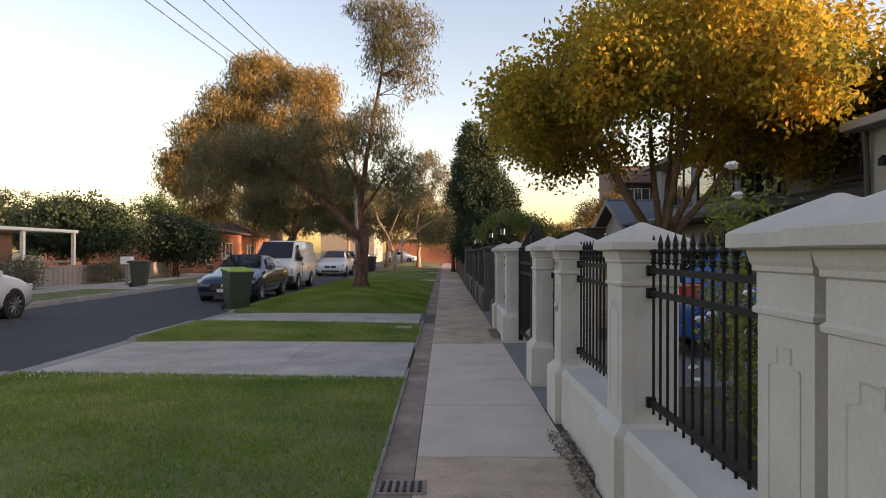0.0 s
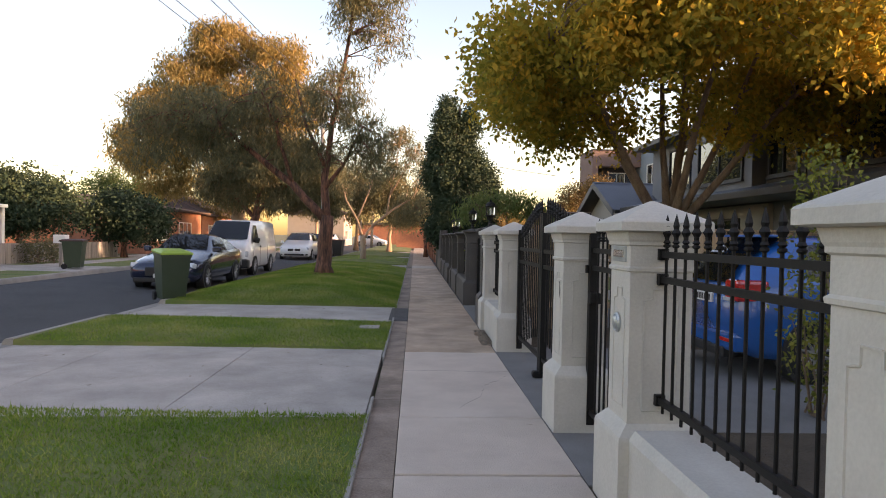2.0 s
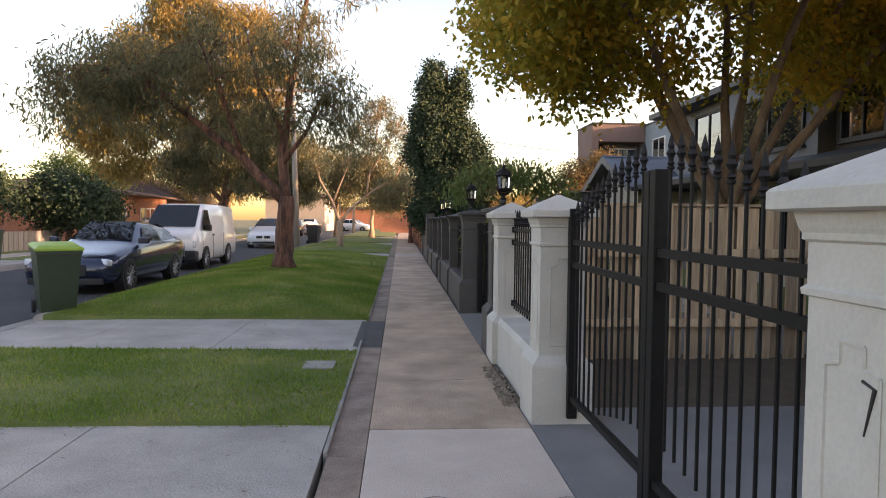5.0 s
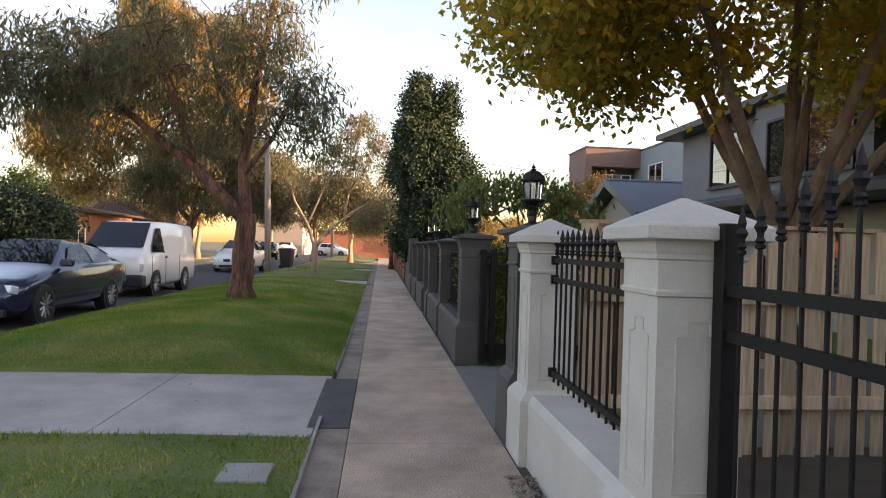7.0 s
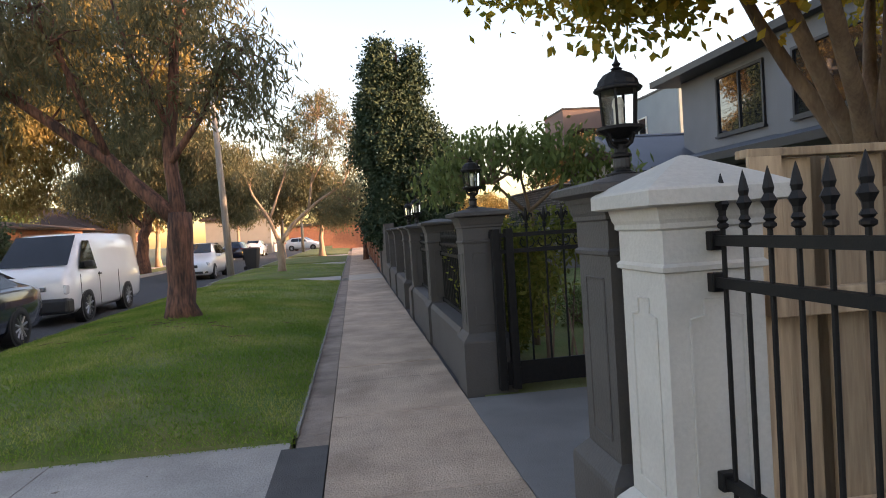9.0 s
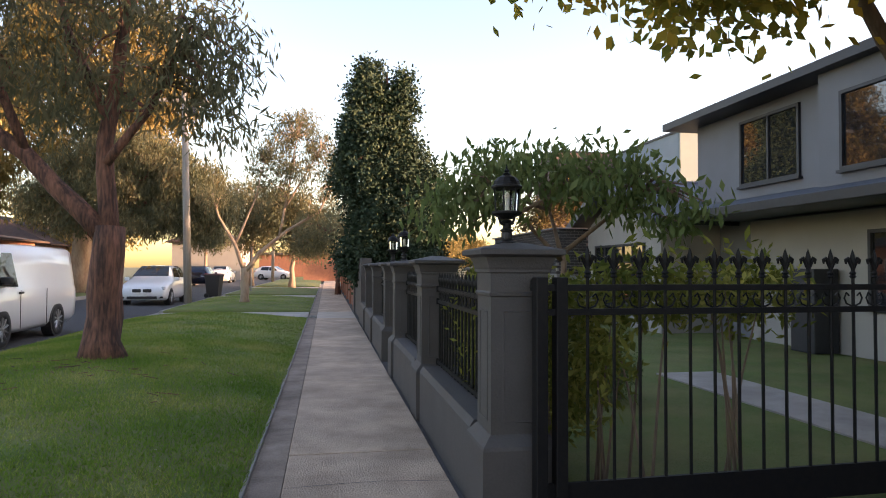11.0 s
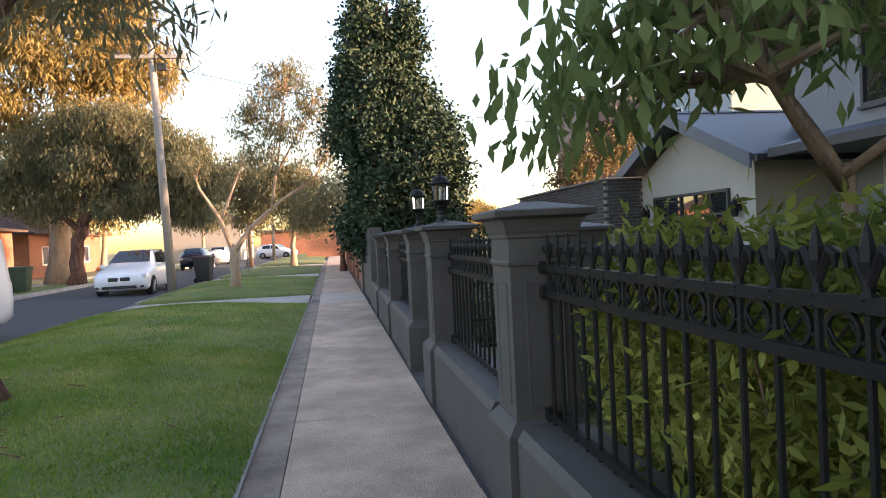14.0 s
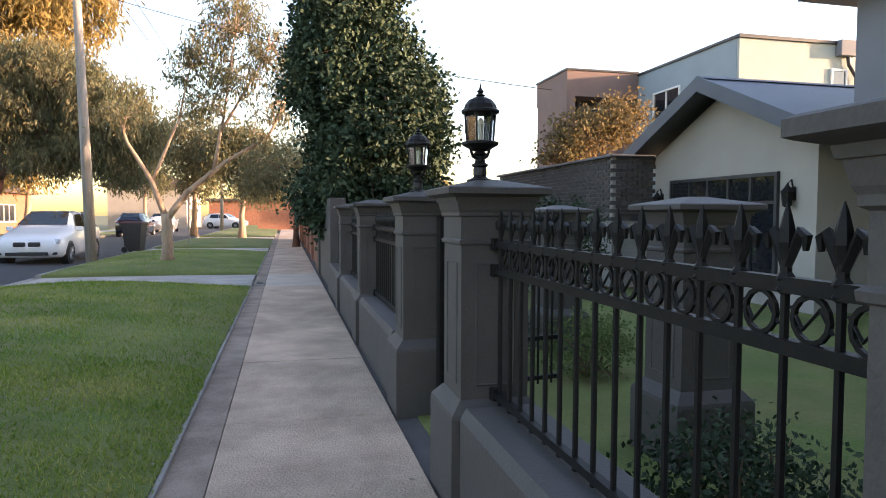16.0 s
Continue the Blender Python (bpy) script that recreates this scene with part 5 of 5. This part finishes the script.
# ---- poles and wires ----
def power_pole(x, y, h, lean):
    p = thing("power_pole", "weathered grey timber power pole with crossarm", "pole", "power poles", (x, y, 0))
    part("post", tube(bmesh.new(), [(0, 0, 0), (lean * 0.5, 0, h / 2), (lean, 0, h)], [0.15, 0.13, 0.1], 10), M_POLE, p, "", True)
    part("crossarm", box(lean - 1.1, lean + 1.1, -0.16, -0.06, h - 0.55, h - 0.42, 0.01), M_POLE, p)
    for k in (-1.0, -0.5, 0.5, 1.0):
        part("insulator", lathe(bmesh.new(), [(0.03, h - 0.42), (0.045, h - 0.36), (0.03, h - 0.32), (0.04, h - 0.28), (0.01, h - 0.25)], 8, lean + k, -0.11), M_PLASTIC, p)
    part("service_box", box(lean + 0.2, lean + 0.5, -0.2, -0.05, h - 0.95, h - 0.7, 0.02), M_PLASTIC, p)
    return p


power_pole(-4.95, 40.3, 8.35, -0.25)
power_pole(-4.8, 78, 8.6, 0.1)


def wire(a, b, sag, r=0.012):
    w = thing("overhead_wire", "thin black overhead power wire", "wire", "overhead wires")
    a, b = Vector(a), Vector(b)
    part("cable", tube(bmesh.new(), [a.lerp(b, u / 12) - Vector((0, 0, sag * 4 * (u / 12) * (1 - u / 12))) for u in range(13)], r, 5), M_PLASTIC, w)


for k in (-1.0, -0.5, 0.5, 1.0):
    wire((-5.2 + k, 39.8, 8.35), (-8.6 + k, -20, 8.6), 0.6)
    wire((-5.2 + k, 39.8, 8.35), (-4.7 + k, 78, 8.35), 0.5)
wire((-5.2, 39.8, 7.6), (7.0, 35.5, 4.6), 0.3, 0.01)
for k in range(3):
    wire((-60, 60, 7.2 + 0.5 * k), (-5, 78, 8.0 + 0.3 * k), 0.8)
sp = thing("street_post", "plain grey sign post on the verge", "post", at=(-3.9, 52, 0))
part("post", tube(bmesh.new(), [(0, 0, 0), (0, 0, 2.6)], 0.04, 8), M_POLE, sp)


# ---- houses ----
def wall_window(parent, x, y0, y1, z0, z1, mull=2, face="x", frame_m=None, sgn=-1):
    """A framed window set into a wall that faces -x (face x) or -y (face y)."""
    fm = frame_m or M_TRIMD
    t = 0.06

    def bx(u0, u1, v0, v1, d0, d1):
        lo, hi = sorted((x + sgn * d0, x + sgn * d1))
        return box(lo, hi, u0, u1, v0, v1) if face == "x" else box(u0, u1, lo, hi, v0, v1)
    w = part("window", bx(y0, y1, z0, z1, 0.0, 0.015), M_GLASS, parent)
    for u0, u1, v0, v1 in ((y0 - t, y0, z0 - t, z1 + t), (y1, y1 + t, z0 - t, z1 + t), (y0, y1, z1, z1 + t), (y0, y1, z0 - t, z0)):
        part("frame", bx(u0, u1, v0, v1, -0.01, 0.06), fm, w)
    for k in range(1, mull):
        u = y0 + (y1 - y0) * k / mull
        part("mullion", bx(u - 0.025, u + 0.025, z0, z1, 0.016, 0.05), fm, w)
    part("sill", bx(y0 - 0.1, y1 + 0.1, z0 - t - 0.05, z0 - t, -0.01, 0.1), fm, w)
    return w


# grey two-storey house
h1 = thing("two_storey_house", "grey rendered two-storey house with dark skirt roof", "house", at=(0.8, 0, 0))
part("wall", box(8.6, 18, 12.6, 28.75, -0.1, 5.0), M_WALLG, h1)
part("upper_bay", box(8.2, 8.6, 20.4, 24.2, 2.9, 5.0), M_WALLG, h1)
part("cladding", box(8.5, 8.6, 14.0, 17.2, 3.0, 4.99), M_WALLD, h1)
part("cladding", box(8.56, 8.6, 18.6, 20.3, 3.0, 4.99), M_WALLD, h1)
b = bmesh.new()
add_box(b, 7.95, 18.6, 11.9, 29.3, 5.0, 5.17)
part("eave", b, M_TRIMD, h1)
b = bmesh.new()
rings(b, [[(8.0, 11.95, 5.175), (18.5, 11.95, 5.175), (18.5, 29.25, 5.175), (8.0, 29.25, 5.175)], [(12, 15.5, 6.5), (14, 15.5, 6.5), (14, 25.2, 6.5), (12, 25.2, 6.5)]])
part("roof", b, M_ROOF, h1)
b = bmesh.new()
rings(b, [[(6.9, y, 2.55), (8.6, y, 2.55), (8.6, y, 3.05), (6.9, y, 2.66)] for y in (12.6, 27.8)])
part("skirt_roof", b, M_ROOF, h1)
part("gutter", box(6.78, 6.9, 12.5, 27.05, 2.5, 2.66, 0.01), M_TRIMD, h1)
for y0, y1, z0, z1, x in ((14.3, 16.2, 3.2, 4.5, 8.5), (18.9, 20.1, 3.25, 4.45, 8.56), (20.9, 23.6, 3.25, 4.5, 8.2), (25.2, 26.95, 3.37, 4.7, 8.6)):
    wall_window(h1, x, y0, y1, z0, z1, 2)
part("porch_wall", box(8.45, 8.59, 20.0, 26.5, -0.05, 2.5), M_TAUPE, h1)
wall_window(h1, 8.45, 21.5, 23.3, 0.9, 2.1, 2)
part("pot_shelf", box(7.9, 8.4, 24, 24.6, 0, 1.5, 0.02), M_TRIMD, h1)

# gabled wing towards the street
h2 = thing("gabled_wing", "taupe rendered gabled wing with blue-grey roof", "house")
b = bmesh.new()
rings(b, [[(x, 27.85, -0.05), (x, 32.15, -0.05), (x, 32.15, 2.62), (x, 30.0, 3.58), (x, 27.85, 2.62)] for x in (7.9, 14.0)])
part("wall", b, M_TAUPE, h2)
for ya, yb in ((27.2, 30.0), (32.8, 30.0)):
    b = bmesh.new()
    rings(b, [[(x, ya, 2.52), (x, yb, 3.74), (x, yb, 3.82), (x, ya, 2.60)] for x in (7.4, 15.5)])
    part("roof", b, M_ROOF, h2)
    b = bmesh.new()
    rings(b, [[(x, ya, 2.36), (x, yb, 3.58), (x, yb, 3.84), (x, ya, 2.62)] for x in (7.355, 7.397)])
    part("bargeboard", b, M_ROOF, h2)
    part("gutter", box(7.42, 15.5, min(ya, ya + (0.1 if ya > 30 else -0.1)), max(ya, ya + (0.1 if ya > 30 else -0.1)), 2.46, 2.58, 0.01), M_TRIMD, h2)
part("ridge_cap", rings(bmesh.new(), [[(x, 29.88, 3.79), (x, 30.0, 3.85), (x, 30.12, 3.79), (x, 30.0, 3.80)] for x in (7.36, 15.5)]), M_ROOF, h2)
wall_window(h2, 7.9, 28.65, 31.45, 0.5, 2.06, 5)
part("transom", box(7.845, 7.885, 28.65, 31.45, 1.62, 1.67), M_TRIMD, h2)
for cy, k in ((28.3, 0), (31.85, 1)):
    wl = thing("wall_lantern", "small black wall lantern beside the wing window", "lantern", "wall lanterns", at=(7.78, cy, 1.72))
    part("body", lathe(bmesh.new(), [(0.04, -0.16), (0.07, -0.13), (0.09, 0.06), (0.11, 0.07), (0.04, 0.15), (0.002, 0.21)], 6), M_IRON, wl)
    part("arm", tube(bmesh.new(), [(0.12, 0, 0.05), (0.07, 0, 0.26), (0.0, 0, 0.19)], 0.014, 6), M_IRON, wl)
    part("back_plate", box(0.1, 0.12, -0.05, 0.05, -0.05, 0.15, 0.004), M_IRON, wl)

# dark brick wall of the outbuilding: two faces meeting at a corner
bw = thing("dark_brick_outbuilding", "dark brick outbuilding wall with flat steel coping", "outbuilding")
part("mortar", box(6.94, 7.85, 32.14, 39.4, -0.05, 2.62), M_MORTAR, bw)
brick_me = bpy.data.meshes.new("brick")
bb = box(-0.012, 0.012, -0.112, 0.112, -0.036, 0.036)
bb.to_mesh(brick_me)
bb.free()
brick_me.materials.append(M_BRICKD)
for k in range(16):
    z = 1.36 + k * 0.083
    off = 0.12 if k % 2 else 0.0
    for j in range(4):
        if 7.0 + j * 0.24 + off < 7.86:
            share("brick", brick_me, bw, pose(7.06 + j * 0.24 - (0.0 if off else 0.12) + 0.06, 32.132, z, 0, 0, 90))
    for j in range(14):
        share("brick", brick_me, bw, pose(6.932, 32.26 + j * 0.24 + off, z))
b = bmesh.new()
for k in range(16):
    for j in range(15):
        y0 = 35.51 + j * 0.24 + (0.12 if k % 2 else 0.0)
        add_box(b, 6.92, 6.944, y0, y0 + 0.224, 1.324 + k * 0.083, 1.396 + k * 0.083)
part("brickwork", b, M_BRICKD, bw)["kind"] = "stuff"
part("coping", box(6.86, 7.86, 32.06, 39.5, 2.63, 2.68, 0.006), M_ROOF, bw)

# modern flat-roofed neighbour
h3 = thing("modern_house", "flat-roofed modern house in brown and blue-grey render", "house")
part("brown_parapet", box(11.0, 14.04, 43.5, 46.6, 6.05, 7.03), M_BROWN, h3)
part("lower_wall", box(11.9, 14.04, 44.4, 46.5, -0.1, 6.05), M_WALLD, h3)
part("corner_pier", box(11.0, 11.35, 43.5, 46.5, -0.1, 6.05), M_BROWN, h3)
part("balcony_wall", box(11.35, 14.04, 43.5, 43.7, -0.1, 4.35), M_BROWN, h3)
part("parapet_cap", box(10.95, 14.04, 43.45, 46.65, 7.03, 7.1), M_TRIMD, h3)
part("blue_wall", box(14.05, 17.0, 37.72, 46.5, -0.1, 6.95), M_BLUEG, h3)
part("parapet_cap", box(13.99, 17.0, 37.66, 46.5, 6.95, 7.03), M_TRIMD, h3)
part("sage_wall", box(14.06, 24.0, 37.6, 37.715, -0.1, 6.93), M_SAGE, h3)
part("parapet_cap", box(14.0, 24.0, 37.53, 37.655, 6.93, 7.035), M_TRIMD, h3)
wall_window(h3, 44.39, 12.3, 13.8, 4.5, 5.7, 3, "y", M_WHITE)
wall_window(h3, 14.05, 40.7, 42.3, 4.9, 6.0, 2, "x", M_WHITE)
wall_window(h3, 37.6, 17.5, 18.0, 5.6, 6.1, 1, "y", M_WHITE)
part("rain_head", box(17.6, 18.25, 37.35, 37.6, 6.55, 7.05, 0.02), M_WALLG, h3)
part("downpipe", tube(bmesh.new(), [(18.0, 37.5, 6.6), (18.05, 37.5, 6.3), (18.35, 37.5, 5.9), (18.35, 37.5, 1)], 0.06, 8), M_TRIMD, h3)
part("roof_vent", lathe(bmesh.new(), [(0.12, 7.03), (0.12, 7.2), (0.2, 7.25), (0.12, 7.34)], 10, 15.6, 39.5), M_WHITE, h3)

# cream single-storey neighbour near the start
h0 = thing("cream_house", "cream rendered house with white window trim", "house")
# stretched unseen behind the start (y below 1) to block the low sun
part("wall", box(7.6, 14, -12.0, 12.4, -0.1, 3.62), M_TAUPE, h0)
part("eave", box(7.2, 14.4, -12.4, 12.6, 3.62, 3.78, 0.02), M_TAUPE, h0)
b = bmesh.new()
rings(b, [[(7.25, -12.35, 3.785), (14.3, -12.35, 3.785), (14.3, 12.55, 3.785), (7.25, 12.55, 3.785)], [(10.5, -8, 5.0), (11, -8, 5.0), (11, 9, 5.0), (10.5, 9, 5.0)]])
part("roof", b, M_WALLD, h0)
wall_window(h0, 7.6, 8.6, 11.4, 0.9, 2.45, 2, "x", M_WHITE)
part("downpipe", tube(bmesh.new(), [(7.45, 12.3, 3.6), (7.5, 12.3, 3.1), (7.55, 12.3, 0)], 0.05, 8), M_TRIMD, h0)
fl = thing("flood_lamp", "black twin wall floodlight under the eave", "lamp", at=(7.45, 11.6, 3.1))
part("bracket", box(0, 0.15, -0.05, 0.05, 0, 0.12, 0.01), M_IRON, fl)
for s in (-1, 1):
    part("head", lathe(bmesh.new(), [(0.02, 0), (0.08, -0.06), (0.085, -0.16), (0.07, -0.17)], 12, -0.05, s * 0.12), M_IRON, fl)

# timber paling fence between the two properties
pf = thing("paling_fence", "weathered timber paling fence between the driveways", "fence")
pal = bpy.data.meshes.new("paling")
bb = box(-0.062, 0.062, -0.009, 0.009, 0, 1.66, 0.003)
bb.to_mesh(pal)
bb.free()
pal.materials.append(M_TIMBER)
rp = random.Random(6)
for i in range(54):
    share("paling", pal, pf, pose(1.68 + i * 0.14, 13.925 + (0.045 if i % 2 else 0), -0.02 + rp.uniform(-0.012, 0.012), 0, 0, rp.uniform(-0.6, 0.6)))
for z in (0.35, 1.1):
    part("rail", box(1.65, 9.2, 13.855, 13.913, z, z + 0.09, 0.004), M_TIMBER, pf)
for x in (1.9, 4.3, 6.7):
    part("post", box(x, x + 0.12, 14.055, 14.13, -0.05, 1.66, 0.005), M_TIMBER, pf)
part("capping", box(1.62, 9.3, 13.92, 14.0, 1.645, 1.675, 0.004), M_TIMBER, pf)


# ---- across the street ----
def cottage(label, x0, x1, y0, y1, wall_m, h, roof_h, wins):
    c = thing("cottage", label, "house", "houses across the street")
    part("wall", box(x0, x1, y0, y1, -0.05, h), wall_m, c)
    b_ = bmesh.new()
    e = 0.6
    cy0, cy1 = y0 + 2.6, y1 - 2.6
    cx = (x0 + x1) / 2
    rings(b_, [[(x0 - e, y0 - e, h), (x1 + e, y0 - e, h), (x1 + e, y1 + e, h), (x0 - e, y1 + e, h)], [(x0 - e, y0 - e, h + 0.12), (x1 + e, y0 - e, h + 0.12), (x1 + e, y1 + e, h + 0.12), (x0 - e, y1 + e, h + 0.12)], [(cx - 0.1, cy0, h + roof_h), (cx + 0.1, cy0, h + roof_h), (cx + 0.1, cy1, h + roof_h), (cx - 0.1, cy1, h + roof_h)]])
    part("roof", b_, M_TILE, c)
    for u0, u1 in wins:
        wall_window(c, x1, u0, u1, 0.9, 2.1, 3, "x", M_WHITE, 1)
    return c


cottage("low brown cottage with shallow tiled hip roof", -31, -21, 19, 33, M_BROWN, 2.4, 0.8, ((24, 26.4), (28.5, 31)))
cottage("low brick cottage with brown tiled hip roof", -30, -20.5, 4, 17, M_BRICK, 2.6, 2.2, ((6, 8.4), (11, 14)))
cottage("sunlit orange brick house behind golden gums", -28, -17.5, 47, 58, M_BRICK, 2.9, 1.0, ((48, 50.5), (53, 55.5)))
cottage("sunlit cream house at the end of the street", -17, -9.5, 92, 104, M_TAUPE, 4.2, 2.0, ((94, 97), (99, 101)))
cottage("brick house beyond the bend of the street", -30, -20, 66, 80, M_BRICK, 3.0, 2.4, ((68, 71), (74, 77)))
ve = thing("carport", "white-posted flat carport across the street", "carport")
part("roof", box(-20.6, -16.6, 20.0, 31.0, 2.28, 2.42, 0.02), M_WHITE, ve)
for y in (20.2, 23.6, 27.2, 30.8):
    part("post", box(-16.8, -16.66, y - 0.08, y + 0.08, 0, 2.28, 0.01), M_WHITE, ve)
for y in (22.0, 25.4, 29):
    part("rail", box(-16.76, -16.7, y - 1.5, y + 1.5, 0.95, 1.05, 0.01), M_POLE, ve)
ff = thing("front_fence", "low weathered timber front fence across the street", "fence")
for i in range(60):
    part("board", box(-16.05, -16.0, 18 + i * 0.36, 18.33 + i * 0.36, 0, 0.85), M_POLE, ff)
br = thing("front_brick_wall", "low pale brick front wall across the street", "wall")
part("wall", box(-16.2, -15.95, 8, 17.9, 0, 0.7, 0.01), M_TAUPE, br)
for i, (x, y) in enumerate(((-17.2, 21.5), (-17.0, 19.0), (-15.4, 31), (-17, 15), (-15.3, 24.5))):
    shrub("rounded dull green garden bush across the street", (x, y, 0), [(0, 0, 0.55, 0.8, 0.8, 0.6), (0.4, 0.4, 0.7, 0.5, 0.5, 0.5)], L_GUM, 220, 12, 0.14, 0.09, 0.05, 131 + i)
end_house = thing("end_building", "low orange brick building closing the street", "house")
part("wall", box(-9, 3, 108, 116, 0, 3.2), M_BRICK, end_house)
part("roof", box(-9.5, 3.5, 107.5, 116.5, 3.2, 3.5), M_WALLD, end_house)


# ---- small wear ----
def crack(pts, z=0.0012):
    """A thin open crack in a slab, filled with dirt."""
    t = thing("slab_crack", "thin dark crack across a concrete slab", "crack")
    rc = random.Random(len(pts) + int(pts[0][1] * 10))
    b_ = bmesh.new()
    line = []
    for p, q in zip(pts, pts[1:]):
        for u in range(6):
            s = u / 6
            line.append((p[0] + (q[0] - p[0]) * s + rc.uniform(-0.012, 0.012), p[1] + (q[1] - p[1]) * s + rc.uniform(-0.012, 0.012)))
    line.append(pts[-1])
    prev = None
    for x, y in line:
        w = rc.uniform(0.002, 0.005)
        cur = (b_.verts.new((x, y - w, z + 0.003)), b_.verts.new((x, y + w, z + 0.003)))
        if prev:
            b_.faces.new((prev[0], cur[0], cur[1], prev[1]))
        prev = cur
    part("crack", b_, M_PATCH, t)


crack([(0.5, 8.9), (0.72, 9.3), (0.8, 9.75), (1.05, 10.1)])
crack([(0.02, 13.0), (0.5, 12.95), (1.14, 13.1)])
crack([(0.02, 10.4), (0.4, 10.45), (0.9, 10.38), (1.14, 10.42)])
crack([(0.02, 18.4), (0.6, 18.45), (1.14, 18.38)])
rust = thing("hinge_stain", "small dark rust mark on the cream pier", "stain")
b = bmesh.new()
tube(b, [(PX - 0.1662, 8.42, 1.12), (PX - 0.1662, 8.38, 1.11), (PX - 0.1662, 8.41, 1.0)], [0.004, 0.006, 0.002], 5)
part("mark", b, M_PLASTIC, rust)
db_ = thing("bark_litter", "scattered bark and twigs at the foot of the gum", "litter", kind="stuff")
rl = random.Random(3)
b = bmesh.new()
for i in range(60):
    x, y = -2.6 + rl.gauss(0, 0.7), 22.3 + rl.gauss(0, 0.8)
    an, ln = rl.uniform(0, 6.3), rl.uniform(0.05, 0.22)
    z = strip_z(x, y) + 0.02
    tube(b, [(x, y, z), (x + ln * math.cos(an), y + ln * math.sin(an), strip_z(x + ln * math.cos(an), y + ln * math.sin(an)) + 0.02)], 0.005, 4)
part("litter", b, M_BARK, db_)
